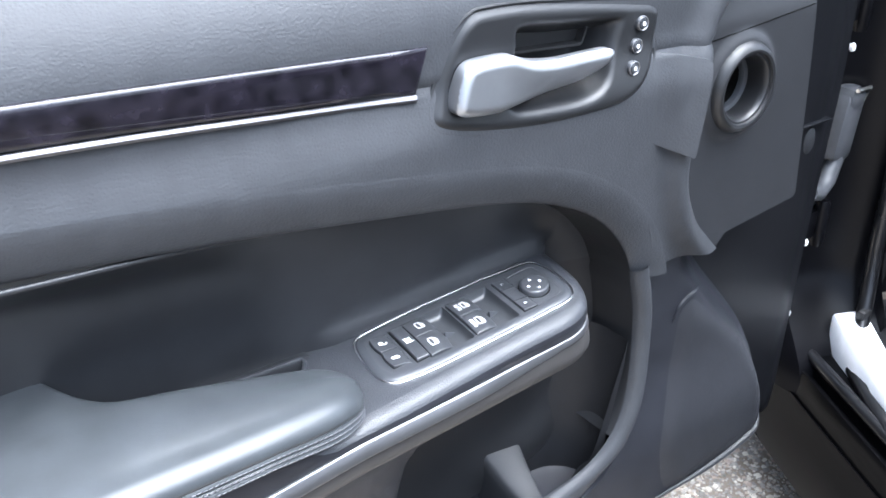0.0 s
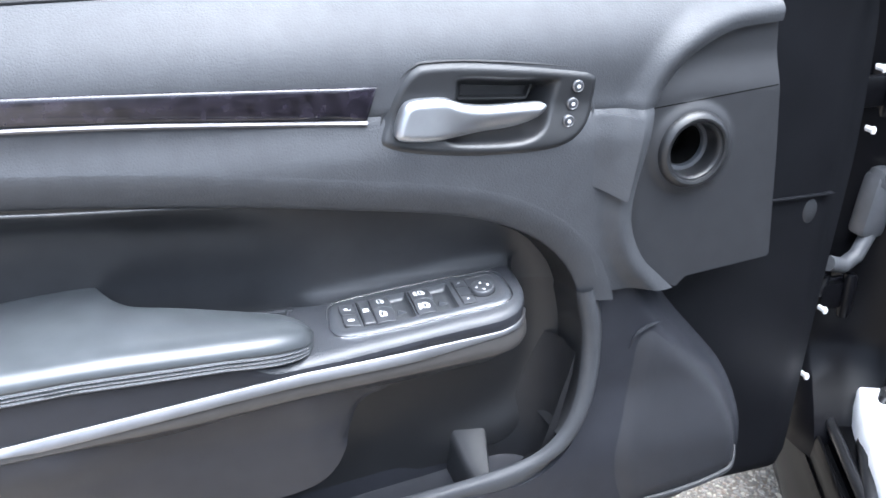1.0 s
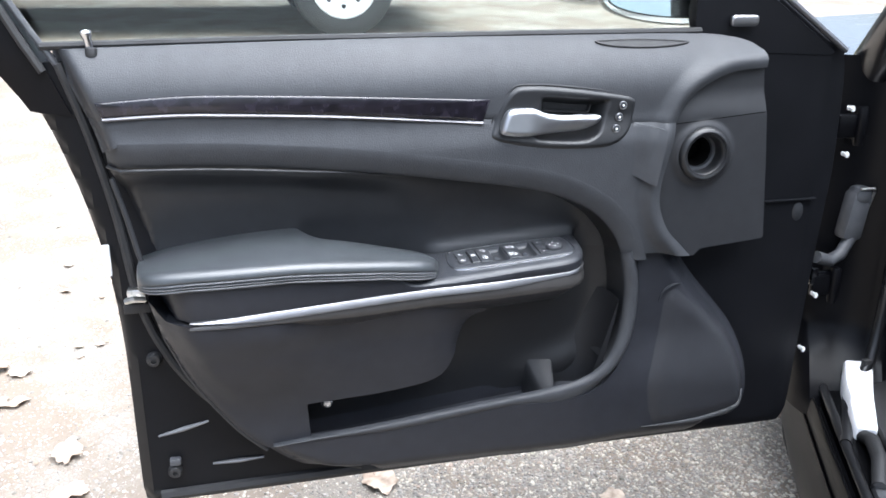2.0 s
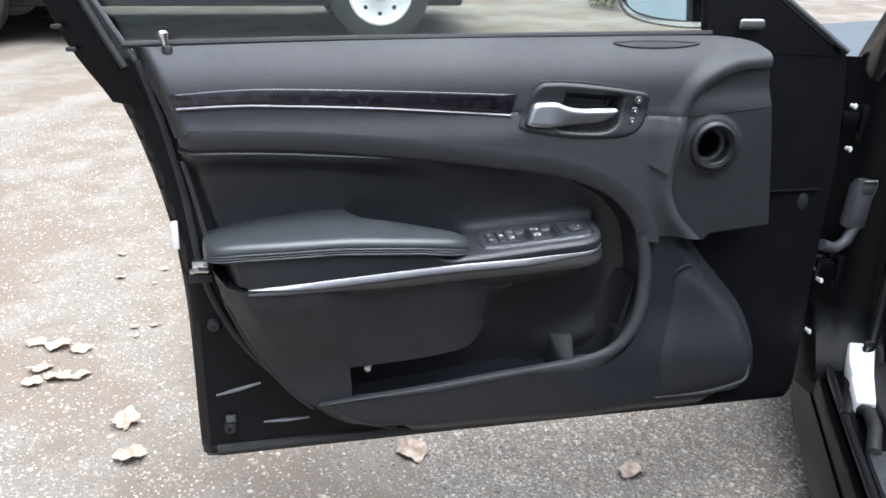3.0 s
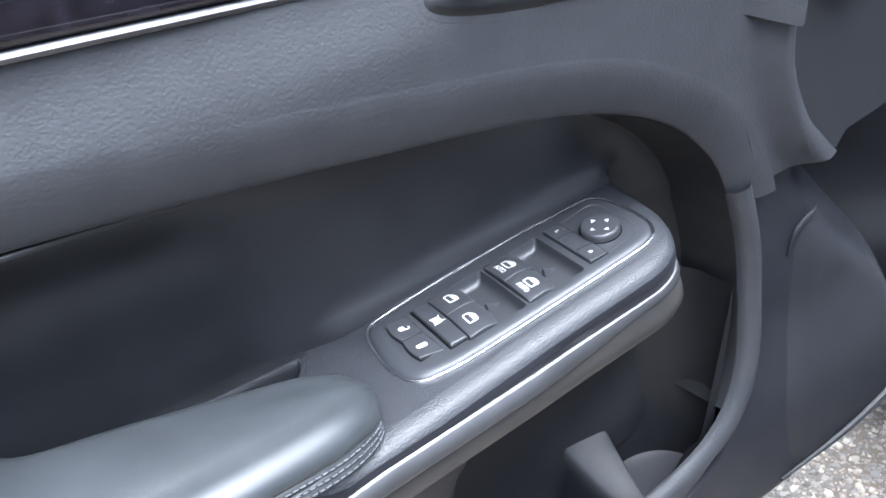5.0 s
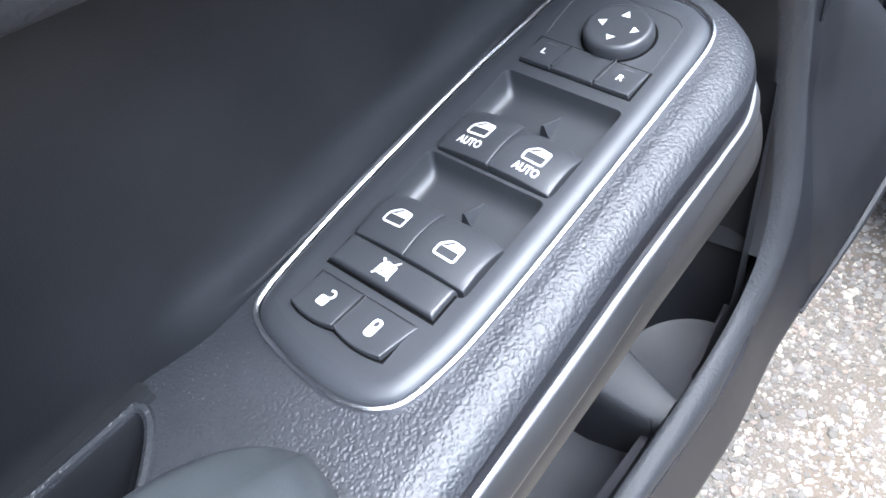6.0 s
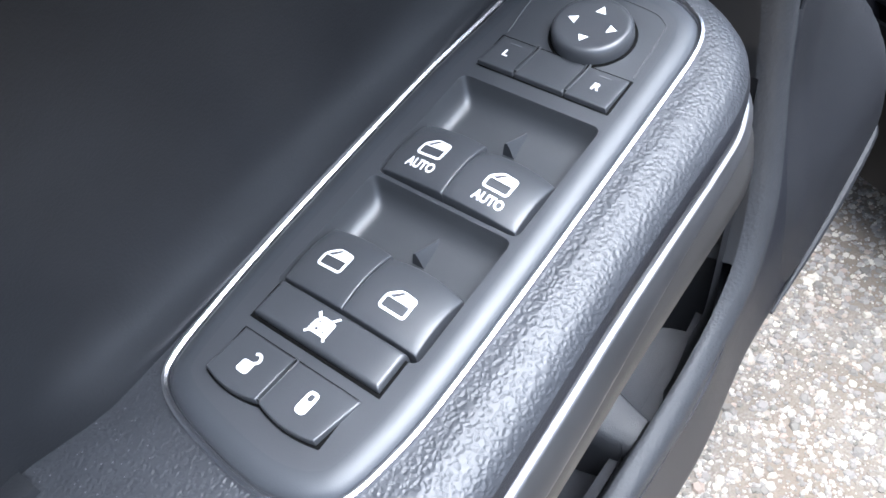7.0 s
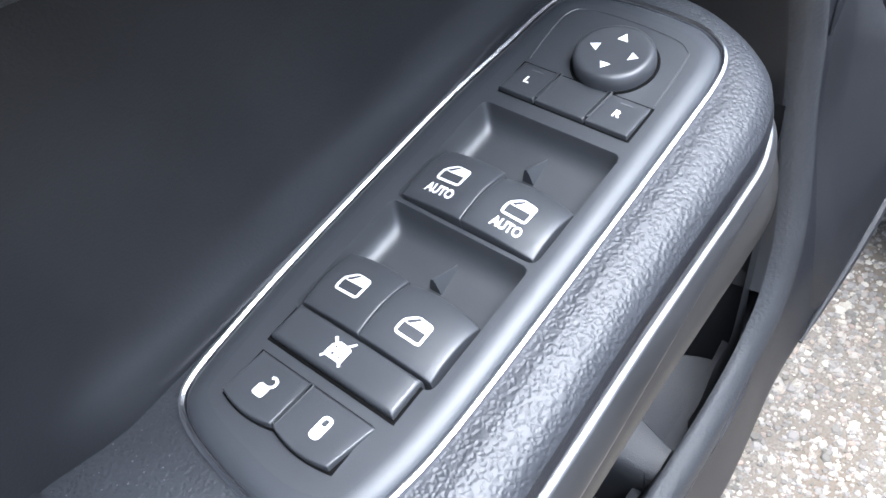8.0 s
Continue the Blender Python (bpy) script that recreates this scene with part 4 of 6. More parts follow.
def lettering(text, where, z, size, parent, name="lettering"):
    """Built-in type turned into a thin mesh on a key."""
    c = bpy.data.curves.new("type", 'FONT')
    c.body, c.size, c.align_x, c.align_y, c.offset = text, size, 'CENTER', 'CENTER', size * 0.035
    tmp = new("type", c)
    me = bpy.data.meshes.new_from_object(tmp.evaluated_get(bpy.context.evaluated_depsgraph_get()))
    bpy.data.objects.remove(tmp)
    bm = bmesh.new()
    bm.from_mesh(me)
    bpy.data.meshes.remove(me)
    for v in bm.verts:
        p = where(v.co.x, v.co.y, 0)
        v.co = Vector((p[0], p[1], z(p[0], p[1]) + 0.00012))
    return fitted(name, bm, MARK, parent, "white printed letters", smooth=False)


def rocker(x0, x1, y0, y1, mid, icon, word=None):
    """A window switch: domed, highest towards its rear, rolled down at the front and falling away from the pair's middle."""
    bow = 0.0016 if y1 < 0.02 else 0.0008

    def top(s, y):
        return 0.0056 + 0.0036 * s - 0.0058 * s ** 2.4 - 0.0020 * ((y - mid) / 0.025) ** 2
    at_xy = lambda x, y: top((x - x0) / (x1 + bow - x0), y) + 0.00010
    key = fitted("window_switch", cap(x0, x1, y0, y1, top, 0.0005, bow_front=bow), SWITCH, door, "window switch with a white window symbol" + (" and AUTO lettering" if word else ""), angle=50)
    flat_mark("symbol", [ring_of(WINDOW_OUT, 0.0009), WINDOW_GLASS], print_at(*icon, 0.9), at_xy, key)
    flat_mark("symbol_slit", [WINDOW_SLIT], print_at(*icon, 0.9), lambda x, y: at_xy(x, y) + 0.00005, key, SWITCH)
    if word:
        lettering("AUTO", print_at(*word, tall=1.25), at_xy, 0.0037, key)
    return key


rocker(-0.0078, 0.0138, -0.0118, 0.0137, 0.0125, (0.0018, 0.0012))
rocker(-0.0078, 0.0146, 0.0140, 0.0368, 0.0125, (0.0040, 0.0262))
rocker(0.0388, 0.0602, -0.0126, 0.0132, 0.0125, (0.0506, 0.0000), (0.0434, -0.0004))
rocker(0.0388, 0.0622, 0.0135, 0.0370, 0.0125, (0.0520, 0.0258), (0.0445, 0.0256))


def nib(x, y):
    """A small fin that stands at the switch's nose and tapers forward."""
    bm = bmesh.new()
    rows = []
    for t in (0.0, 0.35, 0.7, 1.0):
        w, h, low = 0.0023 * (1 - 0.7 * t), 0.0058 * (1 - t) ** 1.1 + 0.0004, -0.0066
        rows.append([bm.verts.new((x + 0.0120 * t, y + dy * w, low + dz * h)) for dy, dz in ((-1, 0), (-0.45, 0.75), (-0.16, 1.0), (0.16, 1.0), (0.45, 0.75), (1, 0))])
    for a, b in zip(rows, rows[1:]):
        for k in range(5):
            bm.faces.new((a[k], b[k], b[k + 1], a[k + 1]))
    bm.faces.new(rows[0])
    bm.faces.new(rows[-1])
    return bm


for x in (0.0205, 0.0690):
    fitted("guide_nib", nib(x, 0.0112), BEZEL, panel, angle=50)


def gap_shade_round(key, x0, x1, y0, y1, bow=0.0, g=0.0005, side=0.0009):
    """A black plate on the deck that paints the shade in the gap round a key."""
    out = [(x0 - g - bow * (1 - (k / 4 - 1) ** 2), y0 - side + (y1 - y0 + g + side) * k / 8) for k in range(9)] + [(x1 + 0.0002, y1 + g), (x1 + 0.0002, y0 - side)]
    bm = bmesh.new()
    rings = [[bm.verts.new((p[0], p[1], h)) for p in out] for h in (0.0020, DECK + 0.00012)]
    for k in range(len(out)):
        bm.faces.new((rings[0][k], rings[0][(k + 1) % len(out)], rings[1][(k + 1) % len(out)], rings[1][k]))
    bm.faces.new(rings[1])
    fitted("key_gap_shade", bm, BLACK, key, smooth=False)


# rear window lockout: a ridge along the switches' rear, higher at its rear edge
lock_top = lambda s, y: 0.0058 - 0.0006 * s - 0.0006 * ((y - 0.013) / 0.023) ** 2
cancel = fitted("window_lockout_key", cap(-0.0212, -0.0086, -0.0098, 0.0364, lock_top, 0.0013), SWITCH, door, "rear window lockout key with a crossed window symbol", angle=50)
gap_shade_round(cancel, -0.0212, -0.0100, -0.0098, 0.0364, g=0.0012)
ctop = lambda x, y: lock_top((x + 0.0212) / 0.0126, y) + 0.00010
flat_mark("symbol", [rounded([(-0.0036, -0.0030), (0.0036, -0.0030), (0.0036, 0.0026), (-0.0014, 0.0032), (-0.0034, 0.0010)], 0.0006, 2), [(-0.0042, -0.0037), (-0.0036, -0.0042), (0.0038, 0.0048), (0.0032, 0.0052)],
                     [(-0.0042, 0.0034), (0.0036, -0.0042), (0.0042, -0.0036), (-0.0036, 0.0042)]], print_at(-0.0150, 0.0150, 0.92), ctop, cancel)
flat_mark("symbol_slit", [[(-0.0014, -0.0016), (-0.0004, -0.0016), (-0.0006, -0.0008), (-0.0014, -0.0008)], [(0.0008, -0.0018), (0.0018, -0.0014), (0.0014, -0.0008)], [(-0.0020, 0.0008), (-0.0010, 0.0006), (-0.0012, 0.0014)]],
          print_at(-0.0150, 0.0150), lambda x, y: ctop(x, y) + 0.00006, cancel, SWITCH)

# door lock keys: level with the deck at the front, proud at their curved rear edge
DL0, DL1 = -0.0412, -0.0256
dl_top = lambda s, y: 0.0052 - 0.0020 * s
lock_keys = []
for y0, y1 in ((-0.0074, 0.0154), (0.0164, 0.0358)):
    lock_keys.append(fitted("door_lock_key", cap(DL0, DL1, y0, y1, dl_top, 0.0006, bow_rear=0.0016, taper=0.0026 if y0 < 0 else 0.0), SWITCH, door, "door lock key with a white padlock symbol", angle=50))
    gap_shade_round(lock_keys[-1], DL0, DL1, y0 + (0.0022 if y0 < 0 else 0.0), y1, 0.0016)
ltop = lambda x, y: dl_top((x - DL0) / (DL1 - DL0), y) + 0.00010
CAPSULE = rounded([(-0.0025, -0.0052), (0.0025, -0.0052), (0.0025, 0.0052), (-0.0025, 0.0052)], 0.0025, 6)
EYE = rounded([(-0.0011, 0.0008), (0.0011, 0.0008), (0.0011, 0.0038), (-0.0011, 0.0038)], 0.0010, 4)
BODY = rounded([(-0.0027, -0.0029), (0.0027, -0.0029), (0.0027, 0.0026), (-0.0027, 0.0026)], 0.0016, 4)
HOOK = curve([(0.0012, 0.0020), (0.0026, 0.0030), (0.0031, 0.0042), (0.0026, 0.0058), (0.0011, 0.0066), (-0.0003, 0.0060)], 4)
flat_mark("symbol", [CAPSULE], print_at(-0.0340, 0.0042, 0.72), ltop, lock_keys[0])
flat_mark("symbol_slit", [EYE], print_at(-0.0340, 0.0042, 0.72), lambda x, y: ltop(x, y) + 0.00006, lock_keys[0], SWITCH)
flat_mark("symbol", [BODY, [*shifted(HOOK, 0.0006), *shifted(HOOK, -0.0006)[::-1]]], print_at(-0.0352, 0.0262, 0.74), ltop, lock_keys[1])


def groove(x0, x1, y):
    """The thin raised-lipped slit between two neighbouring keys."""
    w = 0.0007
    line = rounded([(x0, y - w), (x1, y - w), (x1, y + w), (x0, y + w)], w, 3)
    return stack(line, [(-0.0002, -0.001), (-0.0002, 0.0002), (0.0002, 0.0003), (0.0004, -0.0008)], lambda u, v, h: (u, v, h + 0.0046 - 0.0016 * (u - x0) / (x1 - x0)), True, True)


fitted("slit", groove(DL0 + 0.0008, DL1 + 0.0002, 0.0159), SWITCH_DARK, panel)

# mirror keys and the round adjuster
MK0, MK1 = 0.0916, 0.1072
mk_top = lambda s, y: 0.0048 - 0.0018 * s
mtop = lambda x, y: mk_top((x - MK0) / (MK1 - MK0), y) + 0.00010
for y0, y1, letter in ((-0.0116, 0.0034, "R"), (0.0042, 0.0226, ""), (0.0234, 0.0372, "L")):
    k = fitted("mirror_key", cap(MK0, MK1, y0, y1, mk_top, 0.0005), SWITCH, door, "mirror select key" + (" marked " + letter if letter else ""), angle=50)
    gap_shade_round(k, MK0, MK1, y0, y1)
    if letter:
        lettering(letter, print_at(0.0990, (y0 + y1) / 2 + 0.0004), mtop, 0.0044, k)
        flat_mark("indicator", [[(-0.0022, -0.0002), (0.0022, -0.0002), (0.0022, 0.0002), (-0.0022, 0.0002)]], print_at(0.1046, (y0 + y1) / 2), mtop, k, THREAD)
for y in (0.0038, 0.0230):
    fitted("slit", groove(MK0 + 0.0016, MK1 + 0.0008, y), SWITCH_DARK, panel)
DIAL = Vector((0.1203, 0.0099))
on_dial = lambda u, v, h: (DIAL.x + u, DIAL.y + v, h)
# Black ring on the deck, painted shade for the gap round the dial.
fitted("dial_gap_shade", lathe([(0.0150, DECK - 0.001), (0.0150, DECK + 0.0002), (0.0130, DECK + 0.0002)], 44, on_dial, False), BLACK, panel, smooth=False)
dial = fitted("mirror_dial", lathe([(0.0139, 0.0010), (0.0139, 0.0048), (0.0137, 0.0064), (0.0131, 0.0076), (0.0121, 0.0081), (0.0108, 0.0080), (0.0060, 0.0074), (0.0004, 0.0072)], 48, on_dial), SWITCH, door,
              "round mirror adjuster with four white arrows", angle=50)
for k in range(4):
    a = radians(90 * k + 2)
    tri = [(0.0090, 0.0), (0.0059, 0.0019), (0.0059, -0.0019)]
    tri = [(p[0] * math.cos(a) - p[1] * math.sin(a), p[0] * math.sin(a) + p[1] * math.cos(a)) for p in tri]
    flat_mark("arrow", [tri], on_dial, lambda x, y: 0.0074 + 0.0005 * ease((math.hypot(x - DIAL.x, y - DIAL.y) - 0.004) / 0.007), dial)
RIM = curve([(0.1095, 0.0372), (0.1280, 0.0388), (0.1365, 0.0378), (0.1402, 0.0330), (0.1412, 0.0180), (0.1395, -0.0015), (0.1364, -0.0080), (0.1312, -0.0102), (0.1085, -0.0118)], 5)
fitted("dial_groove", tube([(p[0], p[1], DECK) for p in RIM], 0.00035, 6), SWITCH_DARK, panel)
for ob in SWITCHES:
    for v in ob.data.vertices:
        v.co.z += pod_z(v.co.x, v.co.y)


def dust(n, seed):
    """Pale specks on the armrest's inner margin and up the insert beside it."""
    r = random.Random(seed)
    verts, faces = [], []
    for i in range(n):
        x = r.uniform(-0.090, 0.13)
        y = r.uniform(0.030, 0.058) if x < -0.062 else r.uniform(0.0535, 0.060)
        s = r.uniform(0.00012, 0.00038)
        z = pod_z(x, y) + 0.0004
        b = len(verts)
        a = r.uniform(0, 3)
        verts += [(x + s * math.cos(a + k * 1.571) * r.uniform(0.6, 1.4), y + s * math.sin(a + k * 1.571), z + s * 0.4 * (k % 2)) for k in range(4)]
        faces.append((b, b + 1, b + 2, b + 3))
    me = bpy.data.meshes.new("dust")
    me.from_pydata(verts, [], faces)
    me.materials.append(THREAD)
    ob = new("dust", me)
    ob.parent = door
    return tagged(ob, "pale dust specks beside the switch panel", kind="stuff")


dust(260, 17)

# ---------------------------------------------------------------- under the armrest: panel, pocket, cup
LOWER_IN = [*[p for p in EDGE_L if 0.352 < p[1] < 0.640], (-0.355, 0.352), (-0.318, 0.352), (-0.288, 0.345), *curve([(-0.293, 0.426), (-0.200, 0.431), (-0.136, 0.438), (-0.085, 0.449), (-0.062, 0.465), (-0.050, 0.490),
                                                                                                                (-0.042, 0.520), (-0.030, 0.545), (0.0, 0.565)], 5), (0.0, 0.600), (-0.30, 0.604), (-0.49, 0.604)]


def lower_insert_depth(x, z):
    y = -0.030 + 0.020 * ease((0.56 - z) / 0.18) - 0.012 * ease((z - 0.53) / 0.06)
    y += 0.010 * (1 - ease(gap_to(x, z, EDGE_L) / 0.012)) ** 1.5
    edge = gap_to(x, z, LOWER_IN[-17:-3]) if z < 0.56 else 1
    y += 0.006 * (1 - ease(edge / 0.010))
    y += 0.022 * ease((x + 0.10) / 0.09)
    y -= 0.036 * ease((-0.20 - x) / 0.16) * ease((z - 0.40) / 0.17) * ease(gap_to(x, z, EDGE_L) / 0.05)
    return y


part("lower_panel", field(LOWER_IN, lower_insert_depth, 0.007, 0.045), TRIM_LOW, door, "smooth dark lower panel")

pocket = bmesh.new()
rows = []
for x in [-0.320 + 0.02 * k for k in range(29)]:
    lip = table(x, [(-0.300, 0.360), (-0.147, 0.375), (-0.032, 0.388), (0.07, 0.399), (0.15, 0.410), (0.24, 0.420)])
    x = min(x, 0.106)
    f = lip - 0.044
    row = [pocket.verts.new((x, y, z)) for y, z in ((-0.0035, lip - 0.010), (-0.002, f + 0.012), (0.002, f + 0.003), (0.010, f), (0.040, f + 0.001), (0.060, f + 0.010), (0.064, f + 0.060))]
    rows.append(row)
for a, b in zip(rows, rows[1:]):
    for k in range(len(a) - 1):
        pocket.faces.new((a[k], b[k], b[k + 1], a[k + 1]))
part("map_pocket", pocket, TRIM_LOW, door, "dark map pocket in the door's foot")


def saddle():
    """The web that splits the pocket from the bottle holder: low at the lip, its rounded top swept up to the rear wall."""
    bm = bmesh.new()
    rows = []
    for k in range(17):
        t = k / 16
        y = -0.007 + 0.071 * t
        z = 0.401 + 0.034 * t ** 1.4
        lo, hi = 0.112 - 0.012 * t, 0.131 + 0.016 * t
        rows.append([bm.verts.new((x, y, h)) for x, h in ((lo - 0.008, 0.330), (lo - 0.007, z - 0.050), (lo - 0.006, z - 0.030), (lo - 0.005, z - 0.014), (lo - 0.003, z - 0.005), (lo + 0.001, z - 0.001), (hi - 0.006, z + 0.001), (hi - 0.002, z), (hi, z - 0.004), (hi + 0.001, z - 0.020), (hi + 0.003, 0.330))])
    for a, b in zip(rows, rows[1:]):
        for j in range(10):
            bm.faces.new((a[j], b[j], b[j + 1], a[j + 1]))
    bm.faces.new(rows[0])
    return bm


part("pocket_divider", saddle(), PLATE, door, "smooth web across the map pocket")
CUP = Vector((0.157, 0.001))
part("bottle_floor", lathe([(0.0465, -0.012), (0.0465, 0.0006), (0.0458, 0.0018), (0.0446, 0.0014), (0.0432, 0.0004), (0.0005, 0.0)], 40, lambda u, v, h: (CUP.x + u * 1.01, max(CUP.y + v, -0.006), 0.384 + h)), TRIM_LOW, door, "round floor of the bottle holder")


def cup_wall():
    """The bottle holder's flared wall, high at the rear and low behind the lip."""
    bm = bmesh.new()
    rows = []
    for k in range(37):
        th = radians(104 - 204 * k / 36)
        high = 0.404 + 0.018 * ease(math.cos(th) / 0.5) + 0.138 * ease((math.sin(th) + 0.75) / 0.5)
        row = []
        for j in range(7):
            z = 0.378 + (high - 0.378) * j / 6
            r = 0.0465 * (1 + 0.40 * (z - 0.384) / 0.086)
            row.append(bm.verts.new((min(0.236, CUP.x + r * math.cos(th)), min(0.066, max(-0.006, CUP.y + r * math.sin(th))), z)))
        rows.append(row)
    for a, b in zip(rows, rows[1:]):
        for j in range(6):
            bm.faces.new((a[j], a[j + 1], b[j + 1], b[j]))
    return bm


# Wall colour holds the holder's shade.
part("bottle_holder_wall", cup_wall(), NICHE_SHADE, door, "flared wall of the bottle holder, blackened for its shade", angle=60)
part("pocket_screw", lathe([(0.0080, -0.010), (0.0080, 0.004), (0.0050, 0.007), (0.0030, 0.0065), (0.0005, 0.0062)], 14, lambda u, v, h: (-0.2585 + u * 1.2, 0.032 - h, 0.4010 + v * 1.2)), CHROME, door, "bright screw head")

# ---------------------------------------------------------------- door shell: pressed steel, frame, seals, glass
SHELL = [*curve([(-0.650, 0.960), (-0.650, 0.905), (-0.629, 0.844), (-0.606, 0.765), (-0.590, 0.692), (-0.580, 0.626), (-0.573, 0.537), (-0.571, 0.445), (-0.571, 0.300), (-0.570, 0.215)], 4),
         (-0.30, 0.220), (0.10, 0.227), (0.560, 0.236), (0.632, 0.238), *curve([(0.650, 0.262), (0.654, 0.305), (0.656, 0.362), (0.660, 0.450), (0.665, 0.560), (0.671, 0.660), (0.675, 0.760), (0.670, 0.900), (0.662, 0.950)], 3), (0.650, 0.968), (0.560, 0.985), (0.10, 0.985), (-0.40, 0.980)]


def shell_depth(x, z):
    y = 0.064
    y += 0.020 * (1 - ease(gap_to(x, z, SHELL[:37]) / 0.016))
    y += 0.014 * (1 - ease((z - 0.222) / 0.022))
    y += 0.012 * ease((x - 0.62) / 0.05)
    return y


part("inner_shell", field(SHELL, shell_depth, 0.012, 0.150), SHEET, door, "black painted inner sheet of the door")
SKIN = [(p[0], p[1]) for p in SHELL]
part("outer_skin", stack(SKIN, [(-0.004, 0.0), (-0.006, 0.010), (0.004, 0.022), (0.05, 0.036)], lambda u, v, h: (u, 0.128 + h, v)), PAINT, door, "glossy black outer skin")
part("trim_edge", tube([(p[0] + 0.001, lower_insert_depth(p[0], p[1]) + 0.001 + 0.050 * ease((p[1] - 0.56) / 0.07), p[1]) for p in EDGE_L if 0.34 < p[1] < 0.81], 0.0040, 8), PLATE, door, "dark grey turned edge of the trim")
part("rear_seal", tube([(p[0] + 0.030, 0.060, p[1]) for p in curve([(-0.640, 0.960), (-0.612, 0.860), (-0.588, 0.740), (-0.570, 0.600), (-0.545, 0.520), (-0.505, 0.448), (-0.440, 0.375), (-0.330, 0.290), (-0.230, 0.252)], 8)],
                       0.007, 8), RUBBER, door, "black rubber door seal")
part("bottom_seal", tube([(-0.540, 0.066, 0.237), (-0.30, 0.066, 0.242), (0.10, 0.066, 0.248), (0.40, 0.070, 0.250), (0.46, 0.084, 0.250)], 0.011, 8), RUBBER, door)

FRONT_EDGE = curve([(0.651, 0.268), (0.655, 0.311), (0.657, 0.366), (0.661, 0.452), (0.666, 0.560), (0.672, 0.660), (0.676, 0.760), (0.671, 0.900), (0.662, 0.955)], 4)
part("front_flange", tube([(p[0], 0.084, p[1]) for p in FRONT_EDGE], 0.0045, 8), PAINT, door, "glossy folded front edge of the door")

# latch, bumpers, bolts and pressed slots on the shell's edge
latch = part("latch", box((-0.554, 0.044, 0.598), (-0.526, 0.075, 0.620), 0.003), STEEL, door, "zinc door latch")
part("latch_claw", tube([(-0.556, 0.042, 0.603), (-0.543, 0.036, 0.608), (-0.528, 0.042, 0.604)], 0.005, 8), STEEL, latch)
part("latch_cover", box((-0.562, 0.050, 0.578), (-0.522, 0.072, 0.594), 0.002), RUBBER, latch)
part("side_reflector", box((-0.584, 0.056, 0.640), (-0.573, 0.064, 0.690), 0.002), MARK, door, "white edge marker")
for bx, bz in ((-0.527, 0.494), (-0.513, 0.285)):
    bolt = part("bumper_stop", lathe([(0.012, -0.010), (0.012, 0.006), (0.009, 0.011), (0.004, 0.0115), (0.0035, 0.008), (0.0005, 0.008)], 18, lambda u, v, h, bx=bx, bz=bz: (bx + u, 0.062 - h, bz + v)), RUBBER, door,
                "black rubber bump stop")
part("clip", box((-0.520, 0.052, 0.298), (-0.502, 0.064, 0.310), 0.002), BOOT, door)
for (x0, z0, x1, z1) in ((-0.534, 0.352, -0.453, 0.371), (-0.452, 0.289, -0.367, 0.291)):
    d = Vector((x1 - x0, 0, z1 - z0))
    part("pressed_slot", tube([(x0, 0.0625, z0), (x0 + d.x * 0.5, 0.0615, z0 + d.z * 0.5), (x1, 0.0625, z1)], lambda t: 0.0042 * (1 - 0.5 * abs(2 * t - 1)), 8), SATIN, door, "bare bright slot")
part("corner_clip", box((-0.560, 0.056, 0.222), (-0.536, 0.068, 0.230), 0.002), STEEL, door)
part("shell_plug", lathe([(0.014, -0.004), (0.014, 0.002), (0.011, 0.004), (0.0005, 0.0045)], 18, lambda u, v, h: (0.608 + u * 0.8, 0.066 - h, 0.672 + v * 1.25)), PLATE, door, "grey rubber plug")
part("shell_step", box((0.500, 0.058, 0.694), (0.640, 0.068, 0.697), 0.001), SHEET, door)

# window frame: rear post, sail and front post
def bar(points, width, depth, name, material, label=""):
    bm = bmesh.new()
    rows = []
    for i, p in enumerate(points):
        a, b = Vector(points[max(0, i - 1)]), Vector(points[min(len(points) - 1, i + 1)])
        t = (b - a).normalized()
        s = Vector((t.z, 0, -t.x)).normalized()
        p = Vector(p)
        w, d = width / 2, depth / 2
        rows.append([bm.verts.new(p + s * u + Vector((0, v, 0))) for u, v in ((-w, -d * 0.7), (-w * 0.75, -d), (w * 0.75, -d), (w, -d * 0.7), (w, d), (-w, d))])
    for a, b in zip(rows, rows[1:]):
        for k in range(6):
            bm.faces.new((a[k], a[(k + 1) % 6], b[(k + 1) % 6], b[k]))
    bm.faces.new(rows[0])
    bm.faces.new(rows[-1])
    return part(name, bm, material, door, label, angle=25)


POST = [*curve([(-0.822, 1.300), (-0.786, 1.160), (-0.744, 1.052), (-0.722, 1.000), (-0.700, 0.960), (-0.668, 0.912), (-0.657, 0.893)], 3), (-0.600, 0.887), (-0.606, 0.900), (-0.626, 0.950), (-0.650, 1.000), (-0.682, 1.055), (-0.724, 1.160), (-0.748, 1.300)]
part("rear_post", field(POST, lambda x, z: 0.060 + 0.010 * (1 - ease(gap_to(x, z, POST[:19]) / 0.016)) + 0.08 * max(0.0, z - 0.98), 0.02, 0.120), JAMB, door, "black window post")
part("post_seal", tube([(-0.630, 0.054, 0.950), (-0.652, 0.056, 0.990), (-0.684, 0.058, 1.055), (-0.725, 0.066, 1.160), (-0.748, 0.078, 1.29)], 0.006, 8), RUBBER, door)
part("post_molding", tube([(-0.612, 0.066, 0.955), (-0.622, 0.062, 0.975), (-0.641, 0.064, 1.005), (-0.672, 0.066, 1.060), (-0.712, 0.074, 1.160), (-0.735, 0.086, 1.29)], 0.005, 8), BOOT, door, "grey inner edge of the window post")
